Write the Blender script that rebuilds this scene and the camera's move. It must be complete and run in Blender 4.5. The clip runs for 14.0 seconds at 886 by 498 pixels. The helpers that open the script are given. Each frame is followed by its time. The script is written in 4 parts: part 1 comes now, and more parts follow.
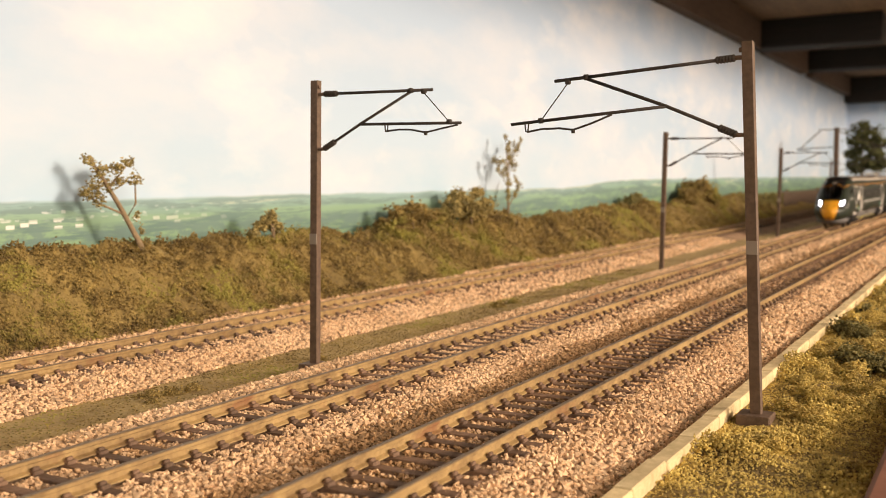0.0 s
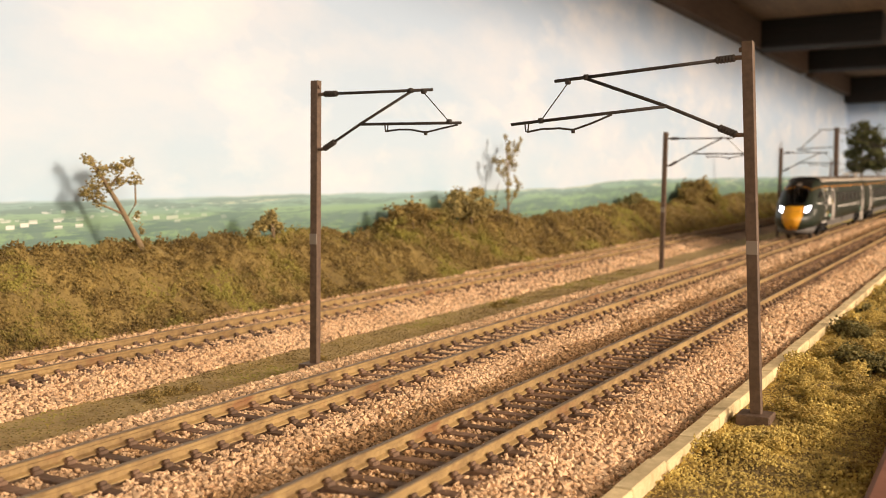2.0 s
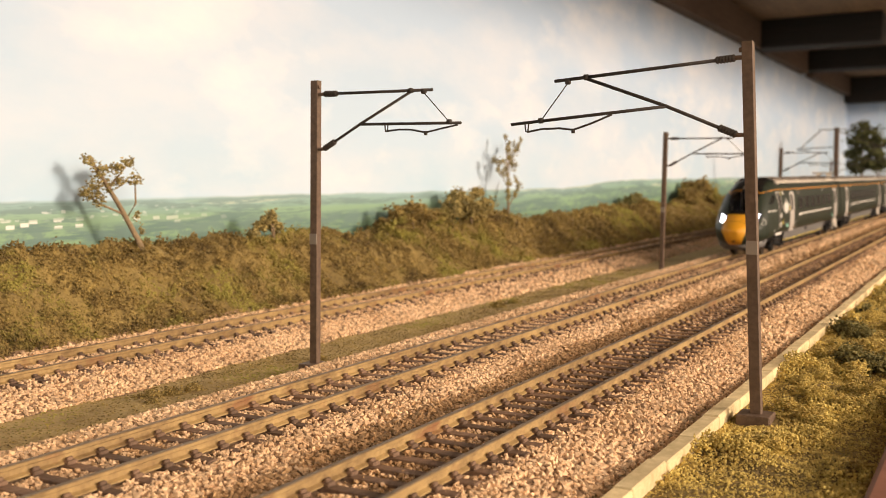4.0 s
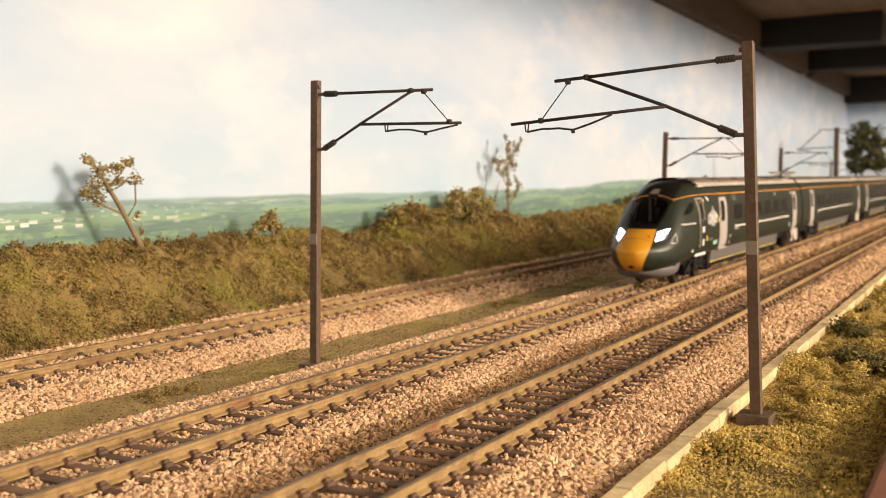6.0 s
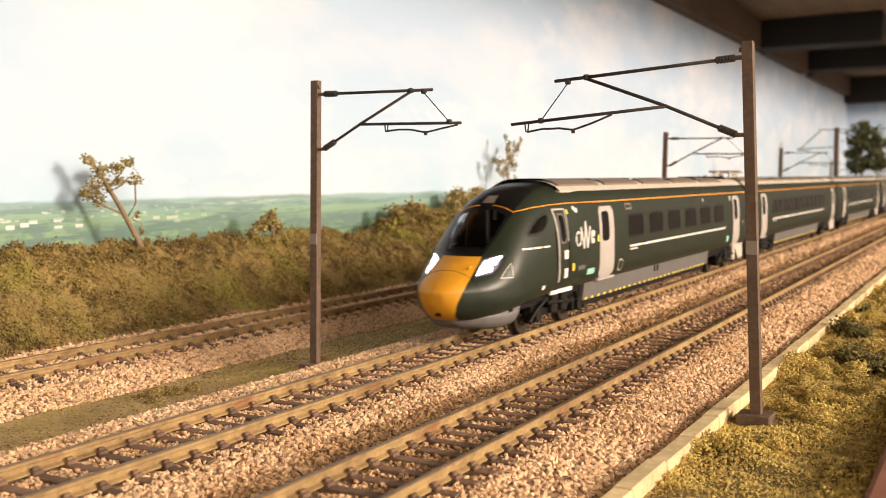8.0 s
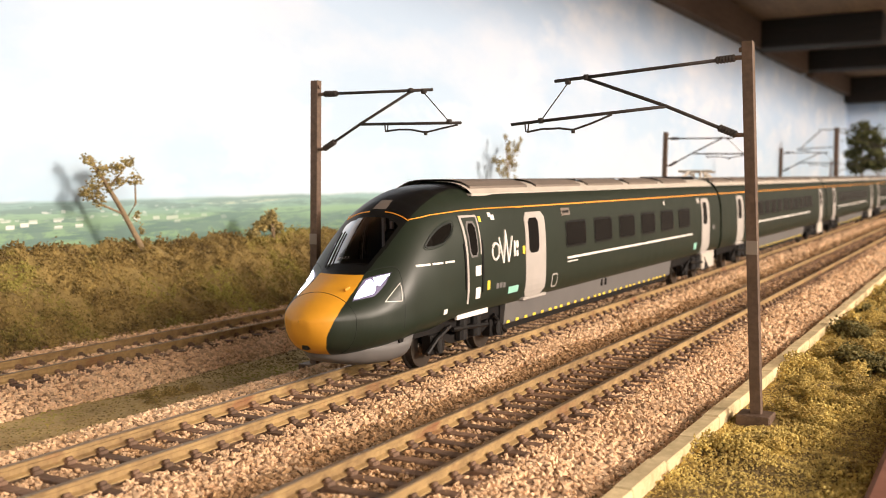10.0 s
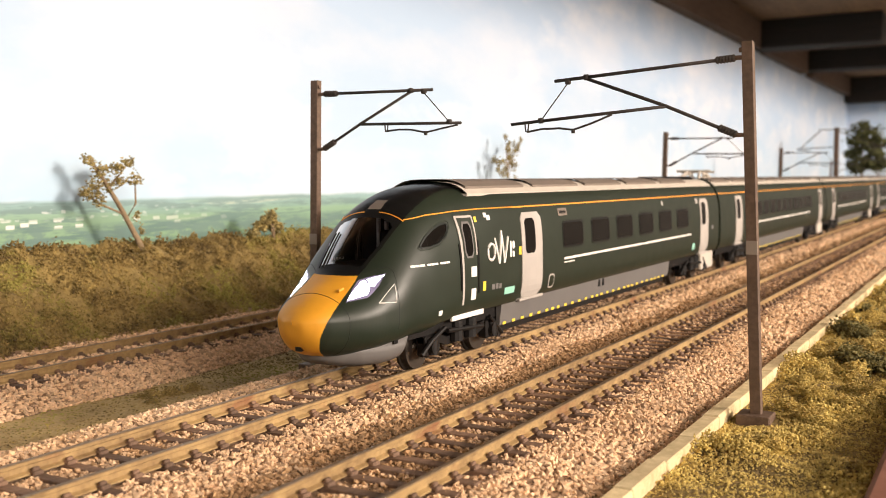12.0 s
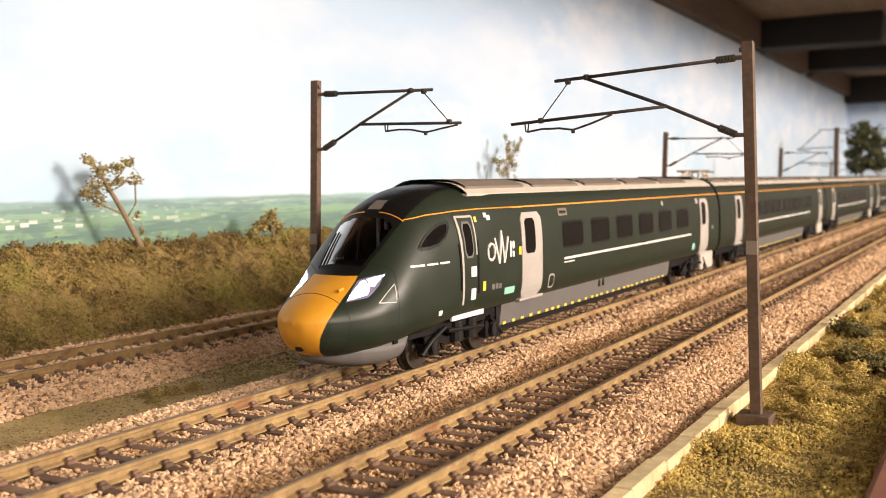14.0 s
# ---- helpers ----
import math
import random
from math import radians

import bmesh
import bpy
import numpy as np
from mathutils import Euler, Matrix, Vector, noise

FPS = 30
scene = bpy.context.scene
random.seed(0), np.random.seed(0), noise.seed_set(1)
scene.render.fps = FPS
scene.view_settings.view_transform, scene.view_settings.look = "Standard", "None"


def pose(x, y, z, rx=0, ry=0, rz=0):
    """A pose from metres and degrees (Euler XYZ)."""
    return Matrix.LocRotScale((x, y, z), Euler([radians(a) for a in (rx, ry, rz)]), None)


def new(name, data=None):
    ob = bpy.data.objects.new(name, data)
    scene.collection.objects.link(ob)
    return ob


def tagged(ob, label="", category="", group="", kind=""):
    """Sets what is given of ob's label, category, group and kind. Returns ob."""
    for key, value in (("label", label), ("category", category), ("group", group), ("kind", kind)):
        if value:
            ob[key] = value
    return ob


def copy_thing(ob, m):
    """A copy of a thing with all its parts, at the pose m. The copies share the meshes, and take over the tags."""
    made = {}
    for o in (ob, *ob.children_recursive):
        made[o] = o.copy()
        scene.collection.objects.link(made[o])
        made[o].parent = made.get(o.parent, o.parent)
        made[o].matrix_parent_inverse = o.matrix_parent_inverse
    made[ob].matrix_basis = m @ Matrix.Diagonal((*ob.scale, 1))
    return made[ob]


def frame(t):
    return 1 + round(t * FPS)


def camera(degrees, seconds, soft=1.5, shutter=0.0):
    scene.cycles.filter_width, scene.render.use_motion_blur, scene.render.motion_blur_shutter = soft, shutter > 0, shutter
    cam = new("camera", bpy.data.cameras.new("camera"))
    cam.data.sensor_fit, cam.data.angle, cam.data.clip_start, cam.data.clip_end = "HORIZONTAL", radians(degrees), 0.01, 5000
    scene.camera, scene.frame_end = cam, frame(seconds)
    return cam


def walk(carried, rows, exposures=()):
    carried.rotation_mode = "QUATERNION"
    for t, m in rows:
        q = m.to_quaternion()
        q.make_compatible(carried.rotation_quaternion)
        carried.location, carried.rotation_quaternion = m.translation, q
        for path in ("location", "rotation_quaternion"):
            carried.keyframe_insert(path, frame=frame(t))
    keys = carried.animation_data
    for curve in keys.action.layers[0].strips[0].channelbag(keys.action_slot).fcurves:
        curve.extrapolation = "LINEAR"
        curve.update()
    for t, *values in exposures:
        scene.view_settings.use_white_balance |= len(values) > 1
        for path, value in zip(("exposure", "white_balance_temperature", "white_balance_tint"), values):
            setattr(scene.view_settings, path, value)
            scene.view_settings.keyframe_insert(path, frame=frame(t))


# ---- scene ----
# ---- camera (model scale: lengths below in millimetres, MM turns them into metres) ----
MM = 0.001
STOP = 172.0     # where the train's nose tip rests along the track
EYE = (142.0, 0.0, 49.8)
YAW, PITCH, ROLL = 29.919, -4.1185, -0.418

cam = camera(49.03, 14.0, soft=0.9, shutter=0.8)
cam.data.dof.use_dof = True
cam.data.dof.focus_distance = 0.235
cam.data.dof.aperture_fstop = 36.0
CAM_POSE = Matrix.Translation([v * MM for v in EYE]) @ pose(0, 0, 0, 0, 0, YAW) @ pose(0, 0, 0, 90 + PITCH, 0, 0) @ pose(0, 0, 0, 0, 0, ROLL)
walk(cam, [(0.0, CAM_POSE), (14.0, CAM_POSE)],
     exposures=[(0.0, 0.0, 6500, 10), (6.5, 0.0, 6500, 10), (7.6, 0.12, 6400, 10), (8.3, 0.2, 6200, 10), (10.4, 0.22, 5900, 10), (14.0, 0.22, 5900, 10)])

# ---- light: warm room lamp and added rear fill, behind the viewer, bounced by the room's walls ----
world = bpy.data.worlds.new("world")
scene.world = world
world.use_nodes = True
world.node_tree.nodes["Background"].inputs[0].default_value = (0.02, 0.018, 0.015, 1)   # the room is closed: its walls carry the light


# the rear one is an added fill that brightens the foreground
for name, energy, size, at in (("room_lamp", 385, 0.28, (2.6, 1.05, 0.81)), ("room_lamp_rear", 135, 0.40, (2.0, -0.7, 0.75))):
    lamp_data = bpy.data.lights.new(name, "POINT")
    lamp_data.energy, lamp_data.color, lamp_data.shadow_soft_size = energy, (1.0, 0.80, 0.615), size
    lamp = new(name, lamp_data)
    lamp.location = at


# ---- materials ----
def nodes_of(name):
    m = bpy.data.materials.new(name)
    m.use_nodes = True
    nt = m.node_tree
    return m, nt, nt.nodes["Principled BSDF"]


def add(nt, kind, **inputs):
    n = nt.nodes.new(kind)
    for key, value in inputs.items():
        n.inputs[key.replace("_", " ")].default_value = value
    return n


def ramp(nt, fac, stops):
    n = nt.nodes.new("ShaderNodeValToRGB")
    el = n.color_ramp.elements
    while len(el) < len(stops):
        el.new(0.5)
    for e, (p, c) in zip(el, stops):
        e.position, e.color = p, (*c, 1)
    nt.links.new(fac, n.inputs["Fac"])
    return n.outputs["Color"]


def mixed(nt, fac, a, b, blend="MIX"):
    n = nt.nodes.new("ShaderNodeMix")
    n.data_type, n.blend_type = "RGBA", blend
    for value, sock in ((fac, n.inputs[0]), (a, n.inputs[6]), (b, n.inputs[7])):
        if hasattr(value, "is_output"):
            nt.links.new(value, sock)
        elif isinstance(value, (int, float)):
            sock.default_value = value
        else:
            sock.default_value = (*value, 1)
    return n.outputs[2]


def noise_at(nt, coord, scale, detail=4.0, rough=0.6, stretch=None):
    n = add(nt, "ShaderNodeTexNoise", Scale=scale, Detail=detail, Roughness=rough)
    if stretch:
        mp = nt.nodes.new("ShaderNodeMapping")
        mp.inputs["Scale"].default_value = stretch
        nt.links.new(coord, mp.inputs["Vector"])
        coord = mp.outputs["Vector"]
    nt.links.new(coord, n.inputs["Vector"])
    return n.outputs["Fac"]


def surface(name, dark, light, rough=0.7, metal=0.0, grain=900.0, patch=60.0, bump=0.25, depth=0.0003, island=0.0, spread=0.3, stretch=None, stain=None, coat=0.0, piece=0.0):
    """Two colours mixed by a coarse and a fine noise, with bump; island: random tint per loose piece; piece: per object."""
    m, nt, b = nodes_of(name)
    co = nt.nodes.new("ShaderNodeTexCoord").outputs["Object"]
    fine = noise_at(nt, co, grain, 3, 0.65, stretch)
    coarse = noise_at(nt, co, patch, 4, 0.6, stretch)
    f = nt.nodes.new("ShaderNodeMath")
    f.operation = "MULTIPLY_ADD"
    nt.links.new(fine, f.inputs[0])
    f.inputs[1].default_value = 0.5
    g = nt.nodes.new("ShaderNodeMath")
    g.operation = "MULTIPLY"
    nt.links.new(coarse, g.inputs[0])
    g.inputs[1].default_value = 0.5
    nt.links.new(g.outputs[0], f.inputs[2])
    col = ramp(nt, f.outputs[0], [(0.5 - spread / 2, dark), (0.5 + spread / 2, light)])
    if island:
        rnd = nt.nodes.new("ShaderNodeNewGeometry").outputs["Random Per Island"]
        tint = ramp(nt, rnd, [(0.0, (1 - island, 1 - island, 1 - island)), (0.5, (1, 0.97, 0.94)), (1.0, (1 + island * 0.35, 1 + island * 0.3, 1 + island * 0.2))])
        col = mixed(nt, 1.0, col, tint, "MULTIPLY")
    if piece:
        rnd = nt.nodes.new("ShaderNodeObjectInfo").outputs["Random"]
        tint = ramp(nt, rnd, [(0.0, (1 - piece, 1 - piece, 1 - piece)), (1.0, (1 + piece, 1 + piece * 0.9, 1 + piece * 0.8))])
        col = mixed(nt, 1.0, col, tint, "MULTIPLY")
    if stain:
        s = noise_at(nt, co, stain[1], 5, 0.65)
        sf = ramp(nt, s, [(stain[2], (0, 0, 0)), (stain[2] + 0.12, (1, 1, 1))])
        col = mixed(nt, sf, col, stain[0])
    nt.links.new(col, b.inputs["Base Color"])
    b.inputs["Roughness"].default_value, b.inputs["Metallic"].default_value = rough, metal
    b.inputs["Coat Weight"].default_value = coat
    if bump:
        bp = add(nt, "ShaderNodeBump", Strength=bump, Distance=depth)
        nt.links.new(fine, bp.inputs["Height"])
        nt.links.new(bp.outputs["Normal"], b.inputs["Normal"])
    return m


def plain(name, colour, rough=0.5, metal=0.0, coat=0.0, glow=0.0, glow_colour=None, shine=0.5):
    m, nt, b = nodes_of(name)
    co = nt.nodes.new("ShaderNodeTexCoord").outputs["Object"]
    n = noise_at(nt, co, 120, 4, 0.6)
    col = ramp(nt, n, [(0.3, tuple(c * 0.9 for c in colour)), (0.7, tuple(min(1, c * 1.06) for c in colour))])
    nt.links.new(col, b.inputs["Base Color"])
    r = nt.nodes.new("ShaderNodeMapRange")
    r.inputs["To Min"].default_value, r.inputs["To Max"].default_value = max(0, rough - 0.06), min(1, rough + 0.08)
    nt.links.new(n, r.inputs["Value"])
    nt.links.new(r.outputs["Result"], b.inputs["Roughness"])
    b.inputs["Metallic"].default_value, b.inputs["Coat Weight"].default_value = metal, coat
    b.inputs["Specular IOR Level"].default_value = shine
    if glow:
        b.inputs["Emission Color"].default_value = (*(glow_colour or colour), 1)
        b.inputs["Emission Strength"].default_value = glow
    return m


M_BALLAST = surface("ballast_stone", (0.54, 0.35, 0.19), (0.87, 0.63, 0.41), 0.9, grain=500, patch=25, island=0.4, bump=0.3)
M_STAINED = surface("ballast_stone_stained", (0.28, 0.16, 0.07), (0.58, 0.38, 0.20), 0.9, grain=500, patch=25, island=0.45, bump=0.3)
M_BED = surface("ballast_bed", (0.15, 0.088, 0.045), (0.46, 0.29, 0.165), 0.95, grain=700, patch=45, bump=0.8, depth=0.001, spread=0.25)
M_EARTH = surface("cess_earth", (0.25, 0.165, 0.06), (0.50, 0.36, 0.14), 0.95, grain=900, patch=60, bump=0.7, depth=0.0006)
M_TURF = surface("turf_base", (0.11, 0.073, 0.024), (0.33, 0.235, 0.072), 0.95, grain=700, patch=35, bump=0.7, depth=0.0008)
M_FOAM = surface("scatter_foam_olive", (0.095, 0.06, 0.020), (0.36, 0.262, 0.078), 0.95, grain=300, patch=38, island=0.45, bump=0.3, spread=0.26, stain=((0.30, 0.262, 0.055), 24, 0.51))
M_PINE = surface("dark_tree_foam", (0.035, 0.045, 0.016), (0.12, 0.125, 0.042), 0.95, grain=900, patch=60, island=0.45, bump=0.5)
M_GRASS = surface("scatter_foam_green", (0.38, 0.28, 0.082), (0.74, 0.58, 0.165), 0.95, grain=300, patch=50, island=0.22, bump=0.3, spread=0.26, stain=((0.20, 0.14, 0.05), 45, 0.56))
M_BUSH = surface("bush_foam_dark", (0.11, 0.10, 0.03), (0.26, 0.225, 0.08), 0.95, grain=900, patch=60, island=0.45, bump=0.5)
M_LEAF = surface("tree_foam", (0.20, 0.155, 0.05), (0.48, 0.39, 0.15), 0.95, grain=900, patch=60, island=0.5, bump=0.5)
M_BARK = surface("twig_bark", (0.16, 0.11, 0.06), (0.34, 0.25, 0.15), 0.9, grain=800, patch=90, bump=0.5)
M_RAIL = surface("weathered_rail_side", (0.16, 0.095, 0.038), (0.43, 0.295, 0.12), 0.7, grain=300, patch=22, bump=0.2, stain=((0.22, 0.10, 0.04), 40, 0.56))
M_HEAD = surface("worn_rail_head", (0.16, 0.105, 0.055), (0.32, 0.23, 0.135), 0.48, metal=0.45, grain=1200, patch=25, bump=0.05, stretch=(1, 0.15, 1))
M_SLEEPER = surface("sleeper_plastic", (0.075, 0.045, 0.030), (0.24, 0.15, 0.095), 0.8, grain=700, patch=70, bump=0.35, piece=0.35)
M_KERB = surface("kerb_stone", (0.54, 0.42, 0.22), (0.80, 0.65, 0.38), 0.85, grain=600, patch=60, bump=0.3, piece=0.12)
M_MAST = surface("mast_brass_paint", (0.075, 0.046, 0.028), (0.16, 0.102, 0.066), 0.6, grain=700, patch=60, bump=0.15, stain=((0.10, 0.066, 0.042), 90, 0.6))
M_WIRE = surface("cantilever_paint", (0.022, 0.018, 0.015), (0.06, 0.048, 0.04), 0.8, grain=900, patch=100, bump=0.2)
M_PLY = surface("deck_plywood", (0.12, 0.072, 0.036), (0.22, 0.14, 0.075), 0.8, grain=60, patch=8, bump=0.15, stretch=(4, 0.5, 1))
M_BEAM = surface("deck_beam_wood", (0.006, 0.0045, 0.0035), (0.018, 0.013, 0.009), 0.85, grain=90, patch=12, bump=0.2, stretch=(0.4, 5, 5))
M_BATTEN = surface("batten_wood", (0.06, 0.038, 0.024), (0.12, 0.078, 0.05), 0.8, grain=70, patch=9, bump=0.2, stretch=(3, 0.4, 3))
M_EDGE = surface("fascia_board", (0.16, 0.06, 0.035), (0.30, 0.14, 0.09), 0.7, grain=90, patch=14, bump=0.25)
M_ROOM = surface("room_plaster", (0.17, 0.16, 0.15), (0.23, 0.215, 0.20), 0.9, grain=8, patch=1.2, bump=0.1)

M_GREEN = plain("livery_dark_green", (0.015, 0.022, 0.013), 0.41, shine=0.45)
M_YELLOW = plain("livery_yellow", (0.68, 0.315, 0.014), 0.5)
M_BLACK = plain("livery_black", (0.007, 0.007, 0.007), 0.33, shine=0.25)
M_GLASS = plain("tinted_glass", (0.006, 0.005, 0.004), 0.12, shine=0.09)
M_SKIRT = plain("skirt_grey", (0.125, 0.118, 0.112), 0.6)
M_ROOF = plain("roof_grey", (0.52, 0.47, 0.40), 0.55)
M_ROOFD = plain("roof_panel_grey", (0.19, 0.155, 0.125), 0.65)
M_SILVER = plain("door_silver", (0.42, 0.385, 0.35), 0.5)
M_WHITE = plain("marking_white", (0.80, 0.77, 0.72), 0.5)
M_ORANGE = plain("stripe_orange", (0.80, 0.34, 0.03), 0.45)
M_MARK = plain("marking_yellow", (0.80, 0.62, 0.05), 0.5)
M_TEAL = plain("marking_teal", (0.30, 0.60, 0.48), 0.5)
M_UNDER = surface("underframe_black", (0.004, 0.004, 0.004), (0.012, 0.010, 0.009), 0.5, grain=600, patch=80, bump=0.2)
M_UNDER.node_tree.nodes["Principled BSDF"].inputs["Specular IOR Level"].default_value = 0.25
M_STEEL = plain("wheel_steel", (0.10, 0.085, 0.07), 0.4, metal=0.8)
M_PLATE = plain("plate_paint", (0.27, 0.225, 0.18), 0.6)
M_LED = plain("headlight_led", (0.95, 0.95, 1.0), 0.2, glow=13.0, glow_colour=(0.90, 0.89, 1.0))
M_LENS = plain("headlight_lens", (0.24, 0.22, 0.36), 0.12, coat=0.6)


def screen_material():
    """Smoked see-through glazing with a thin gloss."""
    m, nt, b = nodes_of("smoked_windscreen")
    clear = nt.nodes.new("ShaderNodeBsdfTransparent")
    clear.inputs["Color"].default_value = (0.6, 0.59, 0.58, 1)
    gloss = nt.nodes.new("ShaderNodeBsdfGlossy")
    gloss.inputs["Roughness"].default_value = 0.06
    fr = nt.nodes.new("ShaderNodeFresnel")
    fr.inputs["IOR"].default_value = 1.2
    mix = nt.nodes.new("ShaderNodeMixShader")
    nt.links.new(fr.outputs[0], mix.inputs[0])
    nt.links.new(clear.outputs[0], mix.inputs[1])
    nt.links.new(gloss.outputs[0], mix.inputs[2])
    nt.links.new(mix.outputs[0], nt.nodes["Material Output"].inputs["Surface"])
    return m


M_SCREEN = screen_material()
M_SEAM = plain("panel_seam", (0.010, 0.014, 0.011), 0.6)


def backdrop_material():
    """A printed landscape: pale sky with cloud, green fields under a hazy horizon, hedges and far roofs."""
    m, nt, b = nodes_of("printed_landscape")
    co = nt.nodes.new("ShaderNodeTexCoord").outputs["Object"]
    sep = nt.nodes.new("ShaderNodeSeparateXYZ")
    nt.links.new(co, sep.inputs[0])

    def span(sock, lo, hi):
        r = nt.nodes.new("ShaderNodeMapRange")
        r.inputs["From Min"].default_value, r.inputs["From Max"].default_value = lo, hi
        nt.links.new(sock, r.inputs["Value"])
        return r.outputs["Result"]
    z = sep.outputs["Z"]
    # the hills stand higher towards the far end
    rise = ramp(nt, span(sep.outputs["Y"], 0.2, 1.4), [(0.0, (0.5, 0.5, 0.5)), (0.46, (0.42, 0.42, 0.42)), (0.58, (0.92, 0.92, 0.92)), (1.0, (1, 1, 1))])
    wob = noise_at(nt, co, 16, 5, 0.6, (1, 1, 0))
    lift = nt.nodes.new("ShaderNodeMath")
    lift.operation = "MULTIPLY_ADD"
    nt.links.new(rise, lift.inputs[0])
    lift.inputs[1].default_value, lift.inputs[2].default_value = -0.0125, 0.0063
    edge = nt.nodes.new("ShaderNodeMath")
    edge.operation = "MULTIPLY_ADD"
    nt.links.new(wob, edge.inputs[0])
    edge.inputs[1].default_value = -0.004
    nt.links.new(lift.outputs[0], edge.inputs[2])
    zz = nt.nodes.new("ShaderNodeMath")
    nt.links.new(z, zz.inputs[0])
    nt.links.new(edge.outputs[0], zz.inputs[1])
    level = zz.outputs[0]
    sky = ramp(nt, span(z, 0.042, 0.30), [(0.0, (0.43, 0.58, 0.71)), (0.12, (0.45, 0.58, 0.72)), (0.5, (0.41, 0.53, 0.70)), (1.0, (0.38, 0.50, 0.68))])
    cl = noise_at(nt, co, 9, 6, 0.58, (1, 0.7, 2.0))
    sky = mixed(nt, ramp(nt, cl, [(0.42, (0, 0, 0)), (0.72, (0.85, 0.85, 0.85))]), sky, (0.61, 0.65, 0.73))
    cl2 = noise_at(nt, co, 20, 5, 0.6, (1, 0.5, 1.2))
    sky = mixed(nt, ramp(nt, cl2, [(0.52, (0, 0, 0)), (0.70, (0.5, 0.5, 0.5))]), sky, (0.75, 0.75, 0.78))
    land = ramp(nt, span(level, 0.0, 0.0405), [(0.0, (0.10, 0.19, 0.06)), (0.5, (0.11, 0.19, 0.08)), (0.76, (0.14, 0.25, 0.12)), (0.9, (0.15, 0.27, 0.18)), (1.0, (0.17, 0.30, 0.31))])
    fields = noise_at(nt, co, 12, 2, 0.4, (1, 0.5, 14))
    land = mixed(nt, ramp(nt, fields, [(0.5, (0, 0, 0)), (0.55, (0.65, 0.65, 0.65))]), land, (0.19, 0.32, 0.13))
    pale = noise_at(nt, co, 15, 2, 0.4, (1, 0.5, 12))
    high = ramp(nt, span(level, 0.026, 0.038), [(0.0, (0, 0, 0)), (1.0, (1, 1, 1))])
    land = mixed(nt, mixed(nt, 1.0, ramp(nt, pale, [(0.60, (0, 0, 0)), (0.63, (0.8, 0.8, 0.8))]), high, "MULTIPLY"), land, (0.56, 0.56, 0.40))
    hedge = noise_at(nt, co, 55, 5, 0.7, (1, 0.4, 5))
    land = mixed(nt, ramp(nt, hedge, [(0.47, (0, 0, 0)), (0.55, (0.95, 0.95, 0.95))]), land, (0.05, 0.11, 0.075))
    copse = noise_at(nt, co, 120, 4, 0.7, (1, 0.6, 1.6))
    belt = ramp(nt, span(level, 0.020, 0.032), [(0.0, (0, 0, 0)), (0.35, (0.9, 0.9, 0.9)), (0.7, (0.9, 0.9, 0.9)), (1.0, (0, 0, 0))])
    land = mixed(nt, mixed(nt, 1.0, ramp(nt, copse, [(0.47, (0, 0, 0)), (0.54, (0.9, 0.9, 0.9))]), belt, "MULTIPLY"), land, (0.07, 0.13, 0.10))
    # pale houses of a town at the near end
    west = ramp(nt, span(sep.outputs["Y"], 0.25, 0.36), [(0.0, (1, 1, 1)), (1.0, (0, 0, 0))])

    def cells(scale, share, fill):
        """Scattered small blocks: some of the cells of a square mosaic."""
        mp = nt.nodes.new("ShaderNodeMapping")
        mp.inputs["Scale"].default_value = (0, 0.42, 1.0)
        nt.links.new(co, mp.inputs["Vector"])
        vo = nt.nodes.new("ShaderNodeTexVoronoi")
        vo.distance = "CHEBYCHEV"
        vo.inputs["Scale"].default_value = scale
        nt.links.new(mp.outputs["Vector"], vo.inputs["Vector"])
        chosen = ramp(nt, vo.outputs["Color"], [(1 - share, (0, 0, 0)), (1.02 - share, (1, 1, 1))])
        block = ramp(nt, vo.outputs["Distance"], [(fill, (1, 1, 1)), (fill + 0.05, (0, 0, 0))])
        return mixed(nt, 1.0, chosen, block, "MULTIPLY")
    rows = ramp(nt, span(z, 0.0312, 0.0362), [(0.0, (0, 0, 0)), (0.25, (1, 1, 1)), (0.6, (1, 1, 1)), (1.0, (0, 0, 0))])
    houses = mixed(nt, 1.0, mixed(nt, 1.0, cells(420, 0.62, 0.30), rows, "MULTIPLY"), west, "MULTIPLY")
    land = mixed(nt, houses, land, (0.80, 0.77, 0.70))
    upper = ramp(nt, span(z, 0.0345, 0.041), [(0.0, (0, 0, 0)), (0.3, (0.9, 0.9, 0.9)), (0.7, (0.6, 0.6, 0.6)), (1.0, (0, 0, 0))])
    town = mixed(nt, 1.0, mixed(nt, 1.0, cells(760, 0.5, 0.27), upper, "MULTIPLY"), west, "MULTIPLY")
    land = mixed(nt, town, land, (0.70, 0.70, 0.67))
    haze = ramp(nt, span(level, 0.016, 0.0405), [(0.0, (0.10, 0.10, 0.10)), (0.7, (0.28, 0.28, 0.28)), (1.0, (0.55, 0.55, 0.55))])
    land = mixed(nt, haze, land, (0.36, 0.50, 0.52))
    skyline = ramp(nt, span(level, 0.0398, 0.0412), [(0.0, (0, 0, 0)), (1.0, (1, 1, 1))])
    nt.links.new(mixed(nt, skyline, land, sky), b.inputs["Base Color"])
    b.inputs["Roughness"].default_value = 0.75
    return m


M_BACK = backdrop_material()


